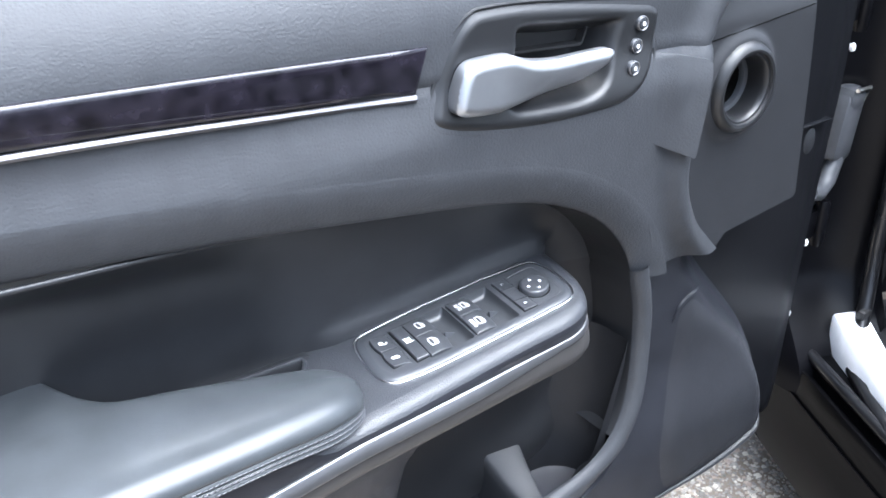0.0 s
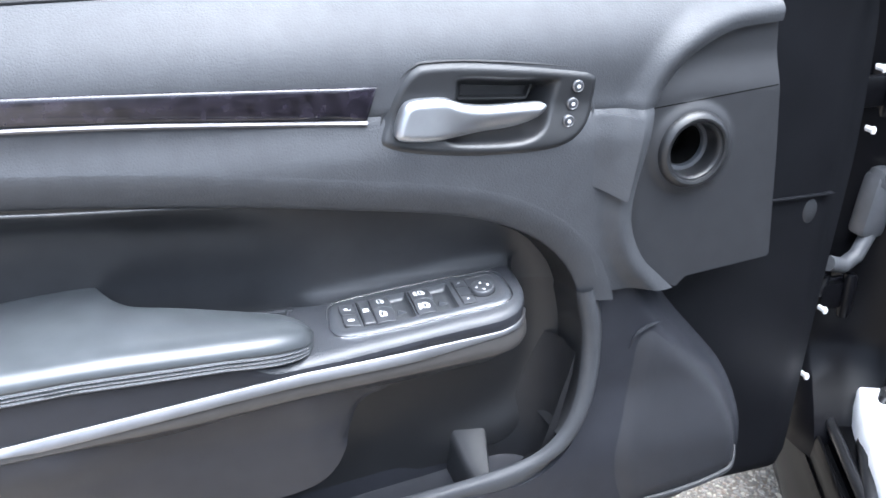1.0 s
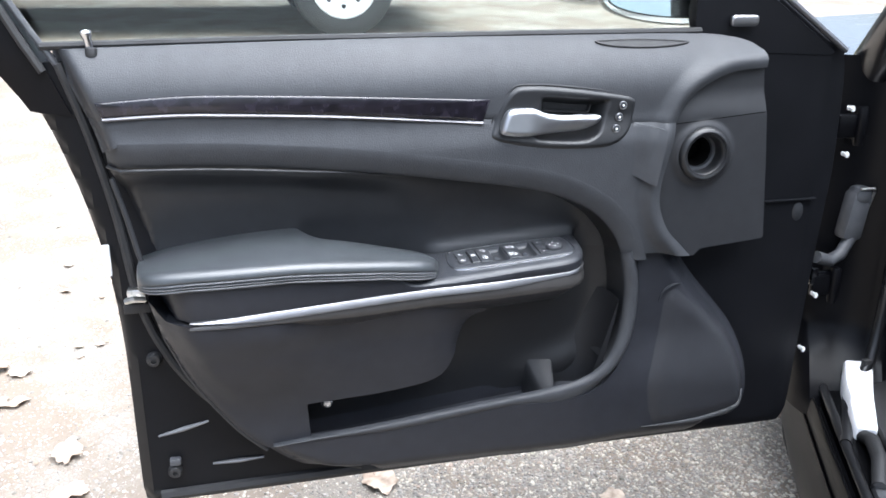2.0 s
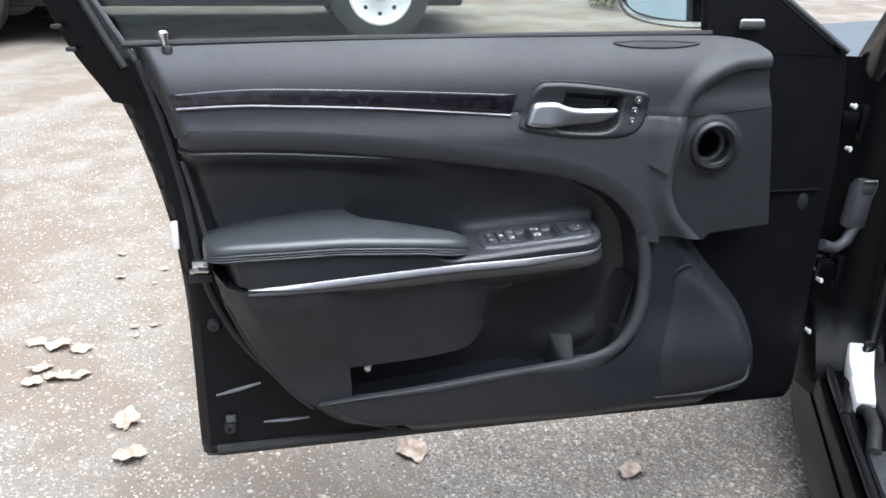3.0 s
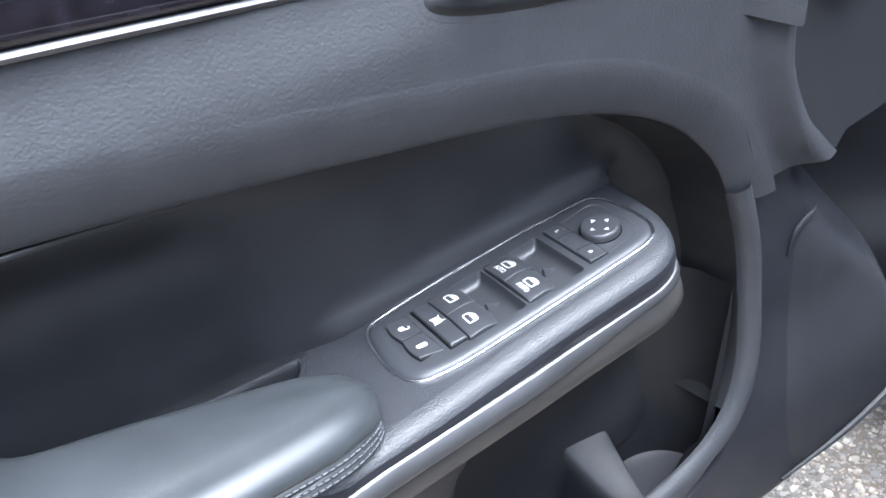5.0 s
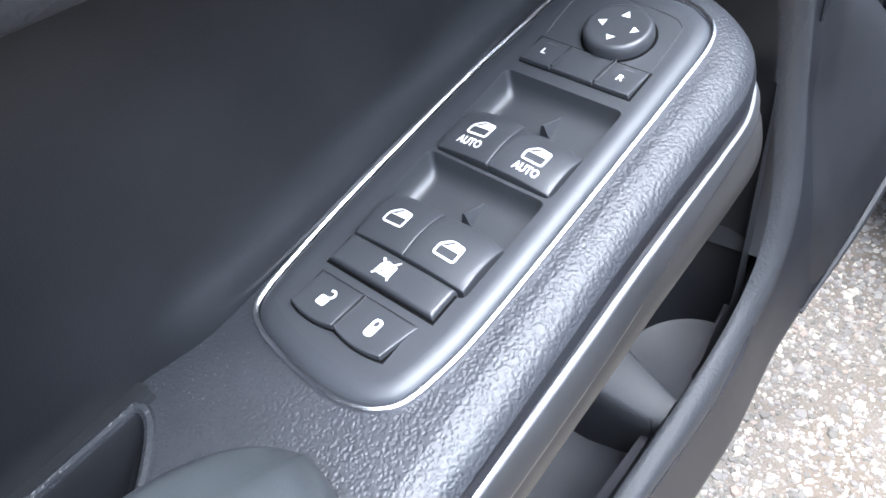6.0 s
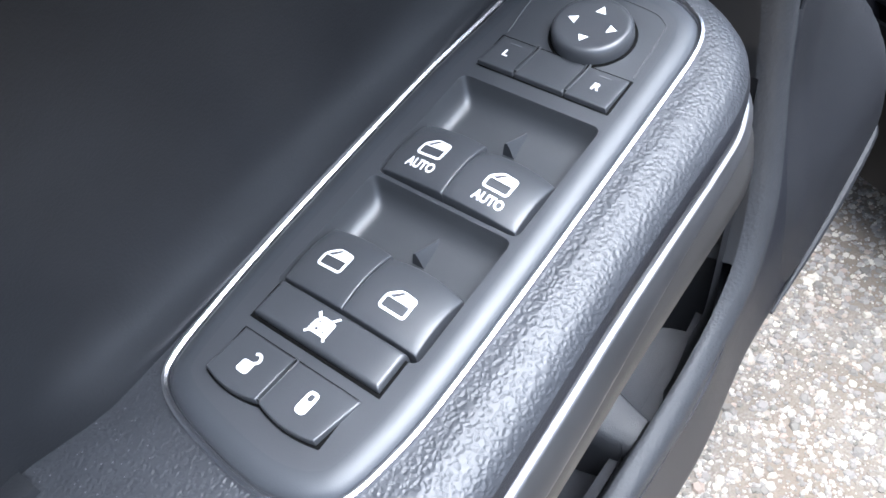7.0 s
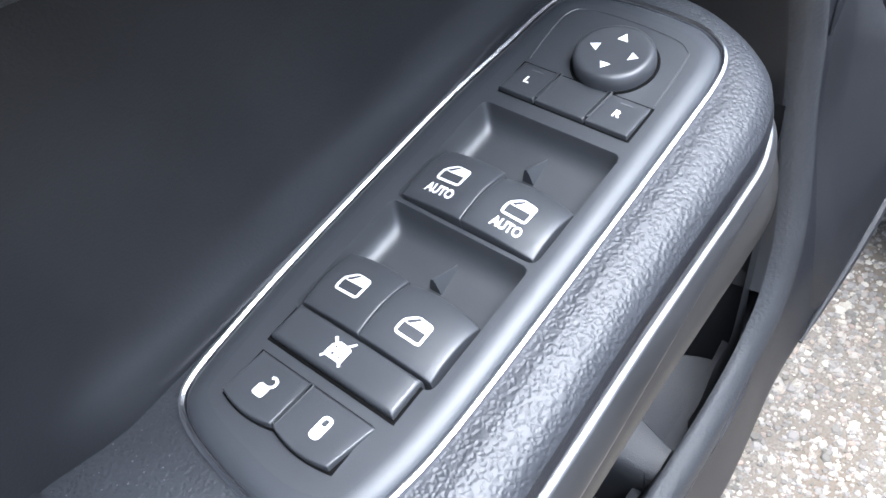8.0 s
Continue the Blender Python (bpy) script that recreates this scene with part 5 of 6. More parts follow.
for z in (0.975, 1.010):
    part("post_clip", box((-0.712 - (z - 0.97) * 0.5, 0.050, z), (-0.696 - (z - 0.97) * 0.5, 0.060, z + 0.007), 0.002), RUBBER, door)
bar([(0.636, 0.100, 0.944), (0.550, 0.100, 1.004), (0.475, 0.102, 1.056), (0.300, 0.106, 1.180), (0.100, 0.115, 1.290)], 0.050, 0.050, "front_post", SHEET)
part("front_post_edge", tube([(0.655, 0.062, 0.958), (0.583, 0.062, 1.008), (0.512, 0.064, 1.058), (0.330, 0.072, 1.184)], 0.0055, 8), SATIN, door, "bright edge of the front window post")
bar([(-0.770, 0.115, 1.28), (-0.60, 0.125, 1.34), (-0.30, 0.130, 1.36), (0.100, 0.115, 1.290)], 0.045, 0.050, "top_rail", JAMB)
sail = part("mirror_sail", stack(rounded([(0.372, 0.976), (0.366, 1.010), (0.362, 1.130), (0.500, 1.050), (0.636, 0.956), (0.628, 0.950), (0.380, 0.962)], 0.003), [(0.0, -0.02), (0.0, 0.002), (0.0006, 0.003)],
                                 lambda u, v, h: (u, 0.066 - h, v)), SHEET, door, "matt black mirror sail")
part("sail_badge", stack(rounded([(0.424, 1.001), (0.474, 1.001), (0.474, 1.019), (0.424, 1.019)], 0.008), [(0.0, 0.0), (0.0, 0.005), (0.002, 0.007), (0.005, 0.0075)], lambda u, v, h: (u, 0.057 - h, v)), SATIN, sail,
     "silver oblong badge")
part("belt_seal", tube([(-0.630, 0.060, 0.984), (-0.30, 0.060, 0.990), (0.10, 0.060, 0.993), (0.375, 0.060, 0.994)], 0.006, 8), RUBBER, door, "black rubber belt seal")

pane = stack([(-0.640, 0.975), (-0.688, 1.070), (-0.736, 1.200), (-0.745, 1.285), (-0.58, 1.325), (-0.30, 1.345), (0.10, 1.285), (0.365, 1.160), (0.372, 0.975)], [(0.0, 0.0), (0.0, 0.004)], lambda u, v, h: (u, 0.086 + h + (v - 0.97) * 0.09, v))
window = part("window_pane", pane, GLASS, door, "closed clear side window", smooth=False)
window.visible_shadow = False

# outside mirror on its arm
MX = lambda u, v, h: (0.368 + u + 0.18 * h, 0.200 + h - 0.35 * u + 0.24 * v, 1.068 + v)
M_OUT = loop([(-0.105, 0.000), (-0.095, -0.045), (-0.050, -0.066), (0.030, -0.074), (0.080, -0.062), (0.092, 0.0), (0.075, 0.065), (-0.010, 0.080), (-0.085, 0.060)], 5)
mirror = part("outside_mirror", stack(M_OUT, [(0.012, 0.004), (0.004, -0.004), (0.0, 0.004), (0.0, 0.030), (0.012, 0.070), (0.045, 0.095)], MX, False), PAINT, door, "glossy black outside mirror housing")
part("mirror_glass", stack(inset(M_OUT, 0.0125), [(0.0, 0.010), (0.0, 0.006), (0.002, 0.004)], MX), MIRROR, mirror, "clear mirror glass")
part("mirror_arm", tube([(0.440, 0.085, 1.000), (0.436, 0.140, 1.005), (0.430, 0.210, 1.030)], lambda t: 0.026 - 0.006 * t, 12), PAINT, mirror)

# ---------------------------------------------------------------- the car that the door hangs on
AX = Vector((-0.437, -0.899, 0))     # towards the rear of the car
IN = Vector((0.899, -0.437, 0))      # into the car
HINGE = Vector((0.725, 0.165, 0))


def car(a, b, z):
    """A place in the car: a to the rear along the sill, b into the car, z up."""
    return tuple(HINGE + AX * a + IN * b + Vector((0, 0, z)))


def car_sheet(section, lengths, shift=None):
    """A section of (b, z), drawn out along the car."""
    bm = bmesh.new()
    rows = []
    for a in lengths:
        rows.append([bm.verts.new(car(a, b, z)) for b, z in section])
    n = len(section)
    for p, q in zip(rows, rows[1:]):
        for k in range(n):
            bm.faces.new((p[k], p[(k + 1) % n], q[(k + 1) % n], q[k]))
    bm.faces.new(rows[0])
    bm.faces.new(rows[-1])
    return bm


body = thing("black_sedan", "glossy black car whose front door stands open", "car", (0, 0, 0))
part("sill", car_sheet([(0.014, 0.10), (0.004, 0.15), (0.006, 0.200), (0.010, 0.226), (0.0115, 0.238), (0.0135, 0.242), (0.0155, 0.240), (0.0165, 0.234), (0.0180, 0.236), (0.0195, 0.258), (0.021, 0.274), (0.0245, 0.281), (0.029, 0.281), (0.032, 0.274),
                        (0.036, 0.268), (0.042, 0.270), (0.044, 0.284), (0.052, 0.294), (0.150, 0.300), (0.165, 0.290), (0.165, 0.10)], [-0.05, 0.05, 0.2, 0.6, 1.0, 1.6]), SILL, body, "black painted ridged sill")
part("sill_seal", tube([car(a, 0.046, 0.296) for a in (0.03, 0.3, 0.7, 1.2, 1.6)], 0.009, 10), SEAL, body, "black rubber sill seal")
plate = part("sill_plate", car_sheet([(0.057, 0.298), (0.061, 0.304), (0.104, 0.307), (0.108, 0.301)], [0.43, 0.6, 0.8, 1.0]), SILLPLATE, body, "silver tread plate")
for k in range(9):
    for j in range(2):
        at = Matrix.Translation(car(0.52 + 0.05 * k, 0.076 + 0.012 * j, 0.3062 + 0.0008 * j))
        part("tread_dot", lathe([(0.0042, -0.001), (0.0042, 0.0008), (0.0030, 0.0014), (0.0004, 0.0015)], 10, lambda u, v, h, at=at: at @ Vector((u, v, h))), CHROME, plate)
part("sill_trim", car_sheet([(0.110, 0.29), (0.112, 0.310), (0.150, 0.326), (0.260, 0.326), (0.262, 0.28)], [0.0, 0.3, 0.7, 1.2, 1.6]), INNER_GREY, body)


def pillar_face(first, last):
    """The hinge pillar: a pressed face that turns down into the sill with a swelling foot."""
    bm = bmesh.new()
    rows = []
    for k in range(first, min(last + 1, 30)):
        z = 0.24 + 0.70 * k / 29
        foot = ease((0.42 - z) / 0.16)
        row = []
        for b, a in ((-0.020, -0.10), (-0.012, -0.030), (0.000, 0.0), (0.020, 0.006), (0.060, 0.002), (0.105, 0.004), (0.122, 0.018), (0.150, 0.030), (0.175, 0.026), (0.190, -0.02), (0.20, -0.12)):
            row.append(bm.verts.new(car(a + foot * (0.075 if 0.01 < b < 0.17 else 0.05) * (1 + 0.4 * foot), b, z)))
        rows.append(row)
    for p, q in zip(rows, rows[1:]):
        for j in range(len(p) - 1):
            bm.faces.new((p[j], p[j + 1], q[j + 1], q[j]))
    return bm


part("hinge_pillar", pillar_face(9, 30), JAMB, body, "black hinge pillar")
part("pillar_foot", pillar_face(0, 9), JAMB, body, "black foot of the hinge pillar")
part("pillar_seal", tube([car(0.045, 0.140, 0.92), car(0.045, 0.140, 0.70), car(0.050, 0.138, 0.46), (car(0.075, 0.125, 0.36)), car(0.14, 0.080, 0.302), car(0.3, 0.046, 0.297)], 0.011, 10), SEAL, body, "black rubber jamb seal")
part("kick_panel", tube([car(0.02, 0.235, 1.00), car(0.03, 0.230, 0.75), car(0.06, 0.225, 0.50), car(0.14, 0.225, 0.36), car(0.40, 0.23, 0.325)], 0.055, 14), INNER_GREY, body, "grey kick panel trim")
part("fender", car_sheet([(-0.045, 0.30), (-0.035, 0.58), (-0.015, 0.80), (0.030, 0.885), (0.12, 0.925), (0.40, 0.95), (0.85, 0.96), (0.85, 0.30)], [-0.06, -0.4, -0.9, -1.3]), PAINT, body, "glossy black front wing")
part("a_post", tube([car(-0.03, 0.07, 0.92), car(0.10, 0.105, 1.07), car(0.30, 0.17, 1.29), car(0.55, 0.26, 1.44)], 0.045, 12), PAINT, body, "black windscreen post")

# the car's side, roof and cabin, out of view: added to shade the door and stand in its reflections
part("roof", car_sheet([(0.24, 1.40), (0.30, 1.455), (0.80, 1.49), (1.30, 1.455), (1.36, 1.40), (1.30, 1.41), (0.80, 1.45), (0.30, 1.41)], [0.55, 1.0, 1.6, 2.4]), PAINT, body, "unseen glossy black roof")
part("rear_side", car_sheet([(0.00, 0.22), (-0.03, 0.55), (-0.02, 0.75), (0.02, 0.93), (0.08, 0.95), (0.10, 0.22)], [1.22, 1.6, 2.0, 2.7]), PAINT, body, "unseen glossy black rear side")
part("cabin_floor", car_sheet([(0.264, 0.20), (0.264, 0.255), (0.80, 0.262), (1.44, 0.255), (1.44, 0.20)], [0.0, 0.8, 2.6]), INNER_GREY, body, "unseen black cabin carpet")
part("far_side", car_sheet([(1.45, 0.22), (1.45, 0.93), (1.50, 0.95), (1.57, 0.75), (1.58, 0.22)], [-0.05, 0.8, 1.6, 2.7]), PAINT, body)
part("bulkhead", car_sheet([(0.30, 0.265), (0.30, 0.92), (0.80, 0.97), (1.44, 0.92), (1.44, 0.265)], [-0.06, 0.0]), INNER_GREY, body)
part("rear_bulkhead", car_sheet([(0.12, 0.22), (0.12, 0.94), (0.80, 0.98), (1.44, 0.94), (1.44, 0.265)], [2.61, 2.69]), INNER_GREY, body)

for z in (0.815, 0.500):
    at = Matrix.Translation(car(0.012, 0.035, z))
    hinge = part("door_hinge", join(box((-0.004, -0.030, -0.030), (0.010, 0.050, 0.030), 0.004, at), box((-0.050, -0.030, -0.022), (0.004, -0.016, 0.022), 0.004, at)), JAMB, body, "black painted steel door hinge")
    o = at.translation
    part("hinge_pin", lathe([(0.008, -0.036), (0.010, -0.030), (0.010, 0.030), (0.008, 0.036), (0.0005, 0.037)], 14, lambda u, v, h, o=o: (o.x - 0.004 + u, o.y - 0.030 + v, o.z + h)), JAMB, hinge)
    for dz in (-0.016, 0.016):
        part("bolt", lathe([(0.008, 0.0), (0.008, 0.005), (0.005, 0.006), (0.0005, 0.0062)], 6, lambda u, v, h, o=o, dz=dz: (o.x + 0.010 + h * 0.2, o.y + 0.028 + u, o.z + dz + v)), STEEL, hinge)

# wiring boot from pillar to door, and the check strap
boot_at = pose(0.780, 0.128, 0.640, 0, 7, 0)
boot = part("wiring_boot", join(box((-0.022, -0.018, -0.052), (0.022, 0.018, 0.046), 0.010, boot_at), box((-0.019, -0.021, 0.020), (0.019, 0.016, 0.056), 0.012, boot_at)), BOOT, body, "grey moulded wiring boot")
part("boot_clip", tube([boot_at @ Vector(p) for p in ((-0.014, -0.020, 0.052), (0.012, -0.022, 0.056), (0.022, -0.014, 0.048), (0.024, -0.004, 0.010))], 0.003, 8), STEEL, boot, "bright spring clip")
part("boot_tail", tube([(0.776, 0.122, 0.592), (0.756, 0.116, 0.562), (0.728, 0.110, 0.552), (0.690, 0.100, 0.566)], 0.012, 10), BOOT, boot)
strap = part("check_strap", join(box((0.640, 0.116, 0.511), (0.760, 0.124, 0.529), 0.002), box((0.696, 0.110, 0.502), (0.712, 0.130, 0.538), 0.003)), PAINT, body, "black steel door check strap")
for px, py, pz in ((0.715, 0.098, 0.850), (0.718, 0.098, 0.765), (0.700, 0.098, 0.487), (0.691, 0.098, 0.372)):
    part("jamb_clip", lathe([(0.0042, 0.012), (0.0042, 0.0), (0.0062, -0.001), (0.0050, -0.004), (0.0005, -0.0045)], 10, lambda u, v, h, px=px, py=py, pz=pz: (px + u * 0.7, py + h, pz + v)), MARK, body, "small white plastic clip")

# White piece added on the sill to stand for a bright sky reflection.
GLINT_WHITE = mat("white_glint", (0.78, 0.79, 0.82), 0.35, vary=0.04)
cover = bmesh.new()
rings = []
for a, b0, b1, z in ((0.276, 0.068, 0.100, 0.318), (0.270, 0.066, 0.102, 0.323), (0.250, 0.065, 0.104, 0.327), (0.205, 0.066, 0.110, 0.333), (0.185, 0.071, 0.112, 0.336), (0.150, 0.070, 0.118, 0.341), (0.110, 0.074, 0.126, 0.347), (0.070, 0.080, 0.134, 0.353), (0.062, 0.084, 0.131, 0.351)):
    rings.append([cover.verts.new(car(a, b, h)) for b, h in ((b0, 0.292), (b0, z - 0.004), (b0 + 0.003, z), (b1 - 0.003, z + 0.001), (b1, z - 0.003), (b1, 0.292))])
for p, q in zip(rings, rings[1:]):
    for k in range(5):
        cover.faces.new((p[k], q[k], q[k + 1], p[k + 1]))
cover.faces.new(rings[0])
cover.faces.new(rings[-1])
bmesh.ops.recalc_face_normals(cover, faces=cover.faces)
foot = part("foot_glint", cover, GLINT_WHITE, body, "added white piece for a bright reflection at the pillar's foot", angle=40)
part("notch", join(box((-0.010, -0.006, -0.014), (0.010, 0.006, 0.016), 0.002, Matrix.Translation(car(0.085, 0.118, 0.352)))), RUBBER, foot, "black slot")
part("seal_heel", tube([car(0.27, 0.080, 0.300), car(0.31, 0.084, 0.316), car(0.37, 0.082, 0.316), car(0.44, 0.068, 0.304)], 0.013, 12), INNER_GREY, body, "grey rubber heel of the sill seal")

# ---------------------------------------------------------------- ground and what stands on it


def ground_z(x, y):
    """A drive that rises gently away from the car and then levels out."""
    return 0.096 * max(0.0, min(y, 9.0) - 0.3)


def ground_sheet():
    xs = [-900, -300, -100, -40, -20, -10, -6, -4, -2, 0, 2, 4, 6, 10, 20, 40, 100, 300, 900]
    ys = [-900, -300, -100, -40, -20, -10, -5, -2, 0.3, 2, 4, 6, 8, 9, 12, 20, 40, 100, 300, 900]
    bm = bmesh.new()
    grid = [[bm.verts.new((x, y, ground_z(x, y))) for x in xs] for y in ys]
    for p, q in zip(grid, grid[1:]):
        for k in range(len(xs) - 1):
            bm.faces.new((p[k], p[k + 1], q[k + 1], q[k]))
    return bm


tagged(part("ground", ground_sheet(), GROUND), "worn pale chip-seal drive with small stones", "ground", "", "structure")


def stones(n, x0, x1, y0, y1, seed, fade=1.0):
    """Loose chippings pressed into the surface."""
    rnd = random.Random(seed)
    verts, faces = [], []
    for i in range(n):
        x, y = rnd.uniform(x0, x1), y0 + (y1 - y0) * rnd.random() ** fade
        r = 0.0013 + 0.0042 * rnd.random() ** 1.7 * (1.8 if rnd.random() < 0.14 else 1)
        a = rnd.uniform(0, math.tau)
        z = ground_z(x, y)
        base = len(verts)
        for k in range(6):
            q = r * rnd.uniform(0.7, 1.2)
            verts.append((x + q * math.cos(a + k * math.tau / 6), y + q * math.sin(a + k * math.tau / 6), z - 0.001))
        for k in range(6):
            q = r * rnd.uniform(0.35, 0.75)
            verts.append((x + q * math.cos(a + k * math.tau / 6), y + q * math.sin(a + k * math.tau / 6), z + r * rnd.uniform(0.15, 0.50)))
        for k in range(6):
            faces.append((base + k, base + (k + 1) % 6, base + 6 + (k + 1) % 6, base + 6 + k))
        faces.append(tuple(base + 6 + k for k in range(6)))
    me = bpy.data.meshes.new("gravel")
    me.from_pydata(verts, [], faces)
    me.materials.append(STONE)
    ob = new("gravel", me)
    return tagged(ob, "pale and grey loose chippings on the drive", "gravel", "", "stuff")


def stone_material():
    m = bpy.data.materials.new("chippings")
    m.use_nodes = True
    nt = m.node_tree
    b = nt.nodes["Principled BSDF"]
    geo = nt.nodes.new("ShaderNodeNewGeometry")
    ramp = nt.nodes.new("ShaderNodeValToRGB")
    e = ramp.color_ramp.elements
    e[0].position, e[0].color = 0.0, (0.165, 0.150, 0.128, 1)
    e[1].position, e[1].color = 1.0, (0.60, 0.55, 0.46, 1)
    for at, c in ((0.35, (0.28, 0.26, 0.235, 1)), (0.6, (0.39, 0.355, 0.31, 1)), (0.72, (0.33, 0.255, 0.205, 1)), (0.86, (0.49, 0.44, 0.36, 1))):
        e.new(at).color = c
    nt.links.new(geo.outputs["Random Per Island"], ramp.inputs["Fac"])
    nt.links.new(ramp.outputs["Color"], b.inputs["Base Color"])
    b.inputs["Roughness"].default_value = 0.75
    return m


STONE = stone_material()
stones(46000, -2.4, -0.1, 0.10, 3.6, 3, 1.9)
stones(60000, -0.1, 1.2, -0.45, 0.6, 7)


def leaf_mesh(seed):
    """A curled dry leaf with lobes."""
    rnd = random.Random(seed)
    bm = bmesh.new()
    out = []
    wide = rnd.uniform(0, 1.5)
    for k in range(30):
        a = k * math.tau / 30
        r = 0.029 + 0.013 * abs(math.cos(3.5 * a + wide)) * (0.7 + 0.4 * math.cos(a)) + rnd.uniform(-0.006, 0.006)
        out.append((r * math.cos(a), r * math.sin(a) * 0.85))
    mid = bm.verts.new((0, 0, 0.004))
    ph = rnd.uniform(0, 6)
    ring = [bm.verts.new((x, y, 0.001 + 0.009 * (0.5 + 0.5 * math.sin(3 * math.atan2(y, x) + ph)))) for x, y in out]
    inner = [bm.verts.new((x * 0.5, y * 0.5, 0.003 + 0.003 * math.sin(2 * math.atan2(y, x) + ph))) for x, y in out]
    for k in range(30):
        j = (k + 1) % 30
        bm.faces.new((ring[k], ring[j], inner[j], inner[k]))
        bm.faces.new((inner[k], inner[j], mid))
    ext = bmesh.ops.extrude_face_region(bm, geom=bm.faces[:])
    for v in ext["geom"]:
        if isinstance(v, bmesh.types.BMVert):
            v.co.z += 0.0008
    return bm


rnd = random.Random(11)
shapes = []
for s in range(4):
    ob = part("fallen_leaf", leaf_mesh(s), LEAFY)
    tagged(ob, "dry curled brown leaf lying on the drive", "leaf", "fallen leaves")
    shapes.append(ob)
spots = [(-0.126, 0.362), (-0.807, 0.582), (-0.778, 0.444), (-1.050, 0.985), (-1.115, 1.010), (-0.985, 0.955), (-1.075, 0.800), (-1.017, 0.815), (-0.960, 0.812), (-1.066, 0.865), (0.355, 0.190), (-0.83, 1.36), (-0.945, 1.42), (-0.80, 1.07), (-0.84, 1.01)]
for k in range(18):
    spots.append((rnd.gauss(-1.25, 0.4), rnd.gauss(1.35, 0.55)))
for k, (x, y) in enumerate(spots):
    m = pose(x, y, ground_z(x, y) + 0.004, rnd.uniform(-7, 7), rnd.uniform(-7, 7), rnd.uniform(0, 360))
    if k < 4:
        shapes[k].matrix_world = m @ Matrix.Scale(1.15, 4)
    else:
        c = copy_thing(shapes[k % 4], m)
        c.scale = [rnd.uniform(0.7, 1.1) if k < 11 else rnd.uniform(0.22, 0.5)] * 3

def litter(n, seed):
    """Broken leaf scraps, thicker in drifts away from the door."""
    r = random.Random(seed)
    drifts = [(-0.95, 1.0, 0.35), (-1.25, 1.6, 0.4), (-0.75, 0.55, 0.22), (-1.05, 2.4, 0.5), (-1.9, 2.2, 0.6), (-0.72, 1.25, 0.25)]
    verts, faces = [], []
    for i in range(n):
        cx, cy, sp = drifts[min(len(drifts) - 1, int(r.random() ** 1.6 * len(drifts)))]
        x, y = r.gauss(cx, sp), r.gauss(cy, sp)
        if x > -0.55 and y < 0.16:
            continue
        c = Vector((x, y, ground_z(x, y) + 0.0016 + 0.001 * r.random()))
        s = r.uniform(0.003, 0.010)
        a = r.uniform(0, math.tau)
        e, f = Vector((math.cos(a), math.sin(a), r.uniform(-0.08, 0.08))), Vector((-math.sin(a), math.cos(a), r.uniform(-0.08, 0.08)))
        b = len(verts)
        verts += [tuple(c + e * s * 1.3), tuple(c + f * s * r.uniform(0.4, 0.9)), tuple(c - e * s), tuple(c - f * s * r.uniform(0.4, 0.9)), tuple(c + Vector((0, 0, 0.0012)))]
        faces += [(b, b + 1, b + 4), (b + 1, b + 2, b + 4), (b + 2, b + 3, b + 4), (b + 3, b, b + 4)]
    me = bpy.data.meshes.new("leaf_litter")
    me.from_pydata(verts, [], faces)
    me.materials.append(LITTER)
    return tagged(new("leaf_litter", me), "brown scraps of dry leaves drifted on the drive", "leaf litter", "", "stuff")


litter(420, 31)

# ---------------------------------------------------------------- parked van beyond the drive
van = thing("parked_van", "dark green parked van on white steel wheels", "van", (0.41, 5.60, ground_z(0, 5.6)))


def van_wheel(x, y):
    tyre = part("tyre", lathe([(0.235, -0.09), (0.310, -0.115), (0.378, -0.095), (0.390, -0.05), (0.390, 0.05), (0.378, 0.095), (0.310, 0.115), (0.235, 0.09)], 40, lambda u, v, h: (x + u, y + h, 0.39 + v), False), RUBBER, van, "black tyre")
    rim = part("rim", lathe([(0.240, -0.060), (0.250, -0.105), (0.236, -0.110), (0.222, -0.080), (0.165, -0.055), (0.120, -0.068), (0.075, -0.072), (0.055, -0.100), (0.0008, -0.105)], 40, lambda u, v, h: (x + u, y + h, 0.39 + v)), WHEEL_WHITE,
               van, "white steel rim")
    for k in range(8):
        a = k * math.tau / 8
        part("vent_hole", lathe([(0.018, -0.050), (0.018, -0.0605), (0.0005, -0.061)], 10, lambda u, v, h, a=a: (x + 0.158 * math.cos(a) + u, y + h, 0.39 + 0.158 * math.sin(a) + v)), RUBBER, rim)


for wx in (0.0, -3.1):
    van_wheel(wx, -0.05)
    van_wheel(wx, 1.55)
VB = rounded([(-4.0, 0.36), (-3.55, 0.33), (-3.45, 0.62), (-3.30, 0.74), (-2.90, 0.74), (-2.75, 0.62), (-2.68, 0.33), (-0.42, 0.33), (-0.34, 0.62), (-0.18, 0.74), (0.20, 0.74), (0.36, 0.62), (0.44, 0.36), (0.95, 0.42), (1.05, 0.95), (0.45, 1.15), (-0.15, 1.85), (-0.4, 1.92), (-4.0, 1.92)], 0.06, 3)
part("body", stack(VB, [(0.03, 0.0), (0.0, 0.05), (0.0, 1.55), (0.03, 1.60)], lambda u, v, h: (u, h - 0.05, v)), VAN, van, "dark green van body")
for a, b in ((-3.7, -2.6), (-2.45, -1.35), (-1.2, -0.3)):
    part("window", box((a, -0.062, 1.20), (b, -0.048, 1.72), 0.004), RUBBER, van)
part("underbody", box((-3.8, 0.05, 0.28), (0.7, 1.5, 0.40), 0.03), RUBBER, van, "dark underbody")

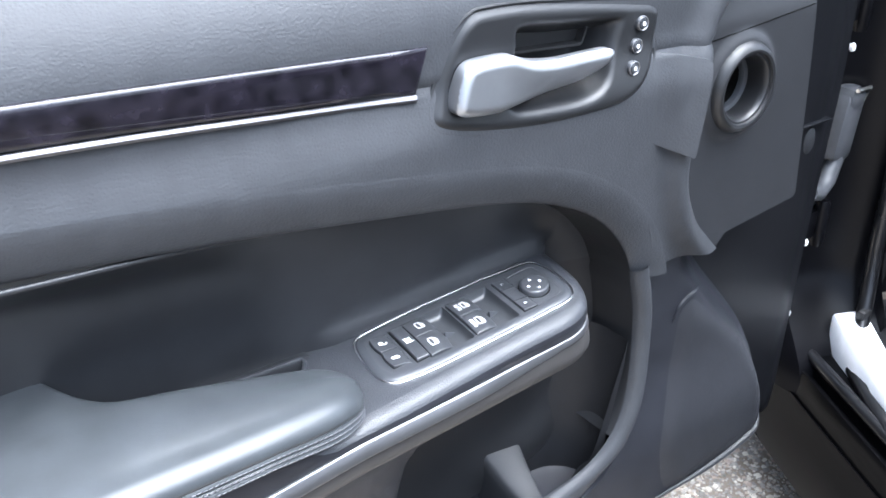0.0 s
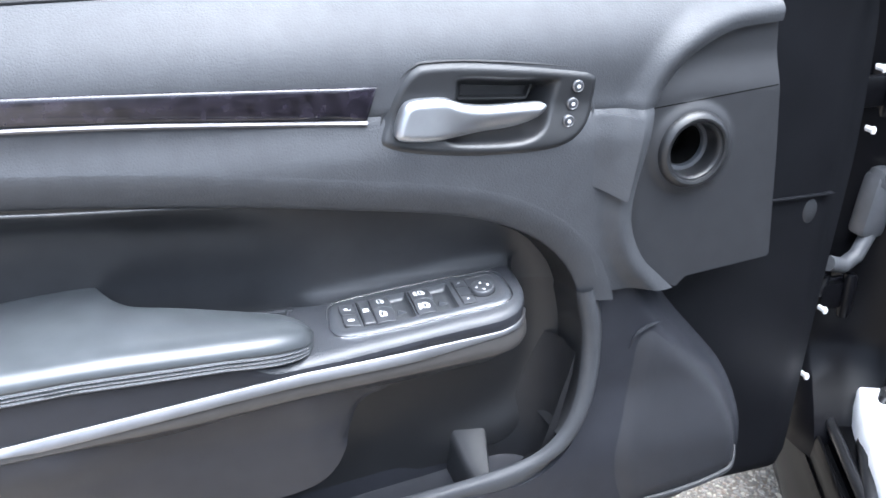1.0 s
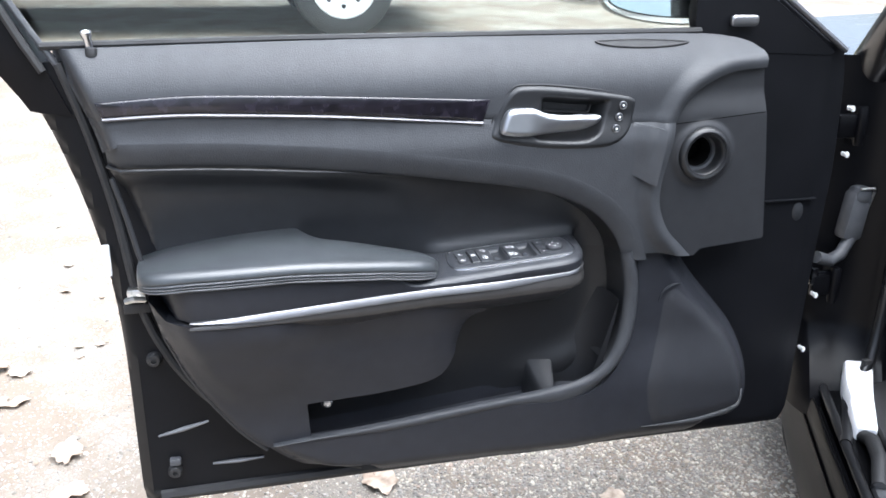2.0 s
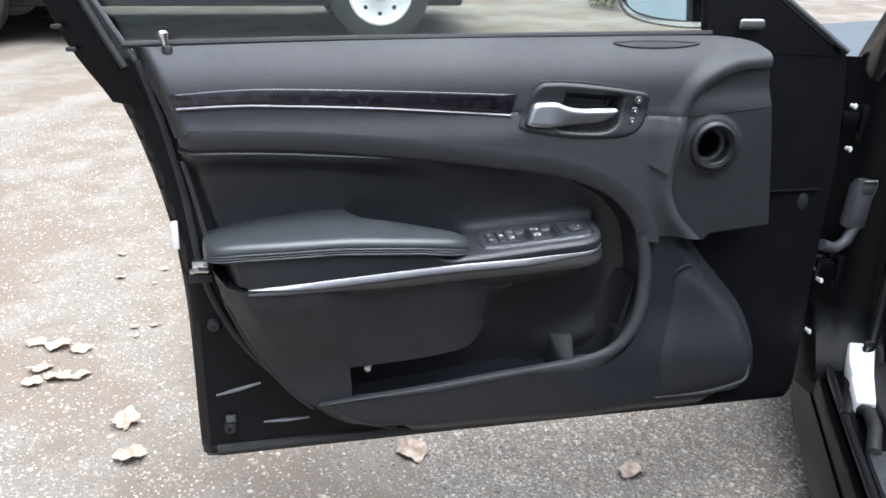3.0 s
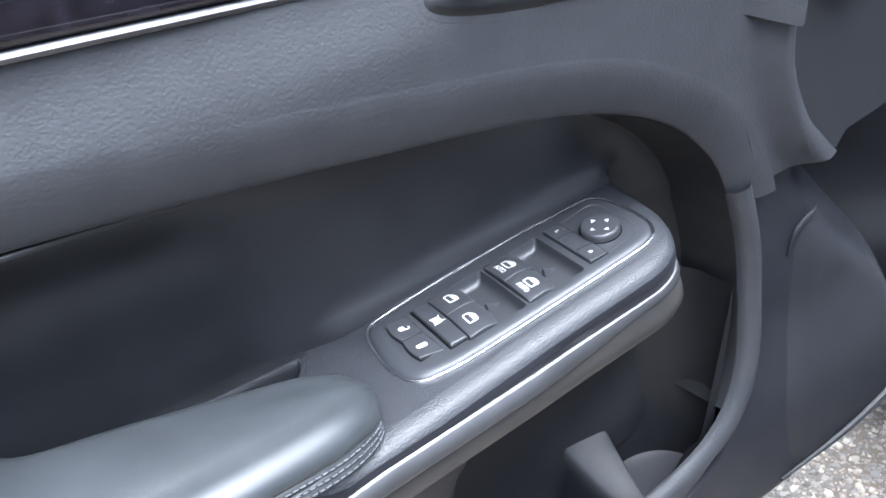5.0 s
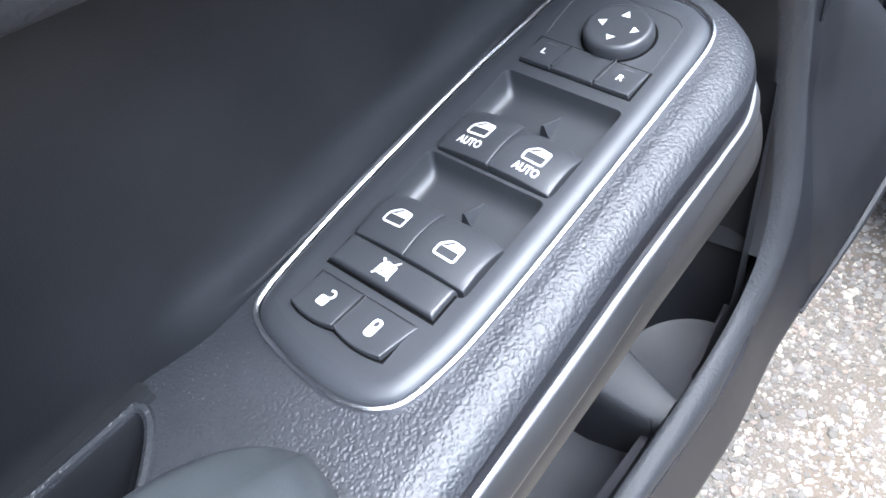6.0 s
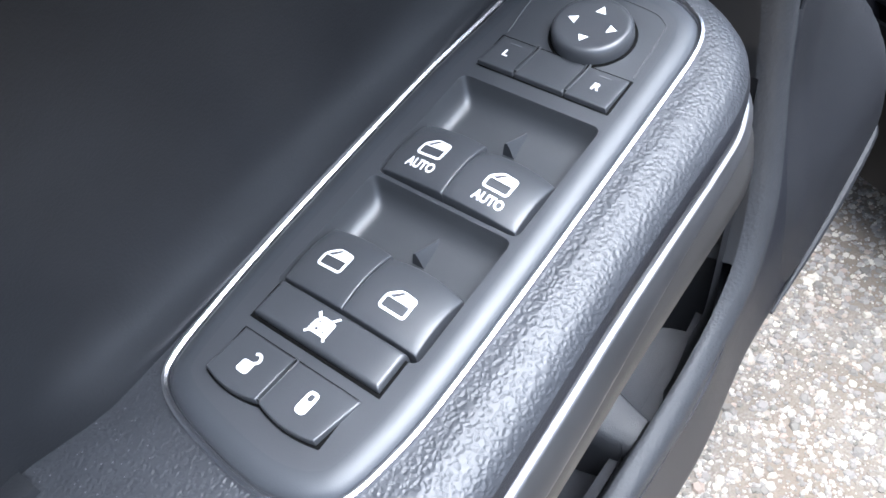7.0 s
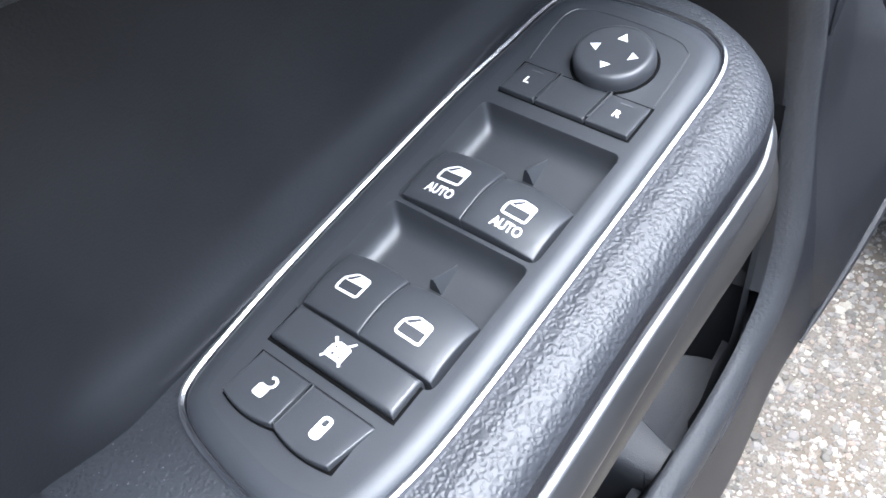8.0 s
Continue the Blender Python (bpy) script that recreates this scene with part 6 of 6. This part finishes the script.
# low yellowing shrub by the van
def shrub(seed, n, spread, height):
    rnd = random.Random(seed)
    verts, faces = [], []
    for i in range(n):
        a, r = rnd.uniform(0, math.tau), math.sqrt(rnd.random())
        x, y = spread * r * math.cos(a), spread * 0.7 * r * math.sin(a)
        z = rnd.random() ** 0.8 * height * (1.1 - 0.6 * r)
        s = rnd.uniform(0.02, 0.045)
        d = Vector((rnd.gauss(0, 1), rnd.gauss(0, 1), rnd.gauss(0.4, 1))).normalized()
        e = d.orthogonal().normalized()
        f = d.cross(e)
        b = len(verts)
        verts += [(x, y, z), tuple(Vector((x, y, z)) + e * s + f * s * 0.4), tuple(Vector((x, y, z)) + e * 2 * s + d * s * 0.3), tuple(Vector((x, y, z)) + e * s - f * s * 0.4)]
        faces.append((b, b + 1, b + 2, b + 3))
    me = bpy.data.meshes.new("leaves")
    me.from_pydata(verts, [], faces)
    me.materials.append(GREEN)
    return me


for sx, sy, k in ((3.4, 7.4, 1), (4.3, 8.2, 2), (2.6, 8.6, 3)):
    s = thing("shrub", "low yellow-green shrub at the drive's edge", "shrub", (sx, sy, ground_z(sx, sy)), "shrubs")
    ob = new("foliage", shrub(k, 1500, 0.55, 0.55))
    ob.parent = s
    for j in range(5):
        part("stem", tube([(0, 0, -0.02), (0.08 * math.cos(j * 1.3), 0.08 * math.sin(j * 1.3), 0.2), (0.25 * math.cos(j * 1.3), 0.2 * math.sin(j * 1.3), 0.42)], lambda t: 0.010 - 0.006 * t, 6), RUBBER, s)

# dark trees beyond the drive, added to block the low sky from reflections
GREY_WOOD = mat("bare_woods", (0.020, 0.022, 0.014), 0.8, vary=0.5, scale=3.0, second=(0.060, 0.055, 0.035))


def reflection_woods(seed):
    """A ragged belt of far trees: trunks and many small leaf clumps."""
    r = random.Random(seed)
    verts, faces = [], []
    for i in range(190):
        # No trees between 34 and 78 degrees, so the wing reflects open sky.
        a = radians(r.choice((r.uniform(5, 34), r.uniform(78, 205), r.uniform(78, 205), r.uniform(78, 205))))
        d = r.uniform(17, 30)
        x, y = d * math.cos(a), d * math.sin(a)
        h = r.uniform(11, 18)
        z0 = ground_z(x, y)
        w = r.uniform(0.10, 0.22)
        b = len(verts)
        for k in range(5):
            q = k * math.tau / 5
            verts.append((x + w * math.cos(q), y + w * math.sin(q), z0 - 0.1))
            verts.append((x + 0.3 * w * math.cos(q), y + 0.3 * w * math.sin(q), z0 + h))
        for k in range(5):
            faces.append((b + 2 * k, b + 2 * ((k + 1) % 5), b + 2 * ((k + 1) % 5) + 1, b + 2 * k + 1))
        for j in range(220):
            u = r.random()
            spread = 2.6 * math.sin(math.pi * (0.12 + 0.85 * u)) * r.random() ** 0.5
            q = r.uniform(0, math.tau)
            c = Vector((x + spread * math.cos(q), y + spread * math.sin(q), z0 + 0.6 + (h - 0.2) * u))
            s = r.uniform(0.25, 0.6)
            e = Vector((r.gauss(0, 1), r.gauss(0, 1), r.gauss(0, 1))).normalized()
            f = e.orthogonal().normalized()
            b = len(verts)
            verts += [tuple(c + e * s), tuple(c + f * s * 0.7), tuple(c - e * s), tuple(c - f * s * 0.7)]
            faces.append((b, b + 1, b + 2, b + 3))
    me = bpy.data.meshes.new("reflection_woods")
    me.from_pydata(verts, [], faces)
    me.materials.append(GREY_WOOD)
    return tagged(new("reflection_woods", me), "added belt of dark trees that darkens low reflections", "trees", "", "stuff")


reflection_woods(21)
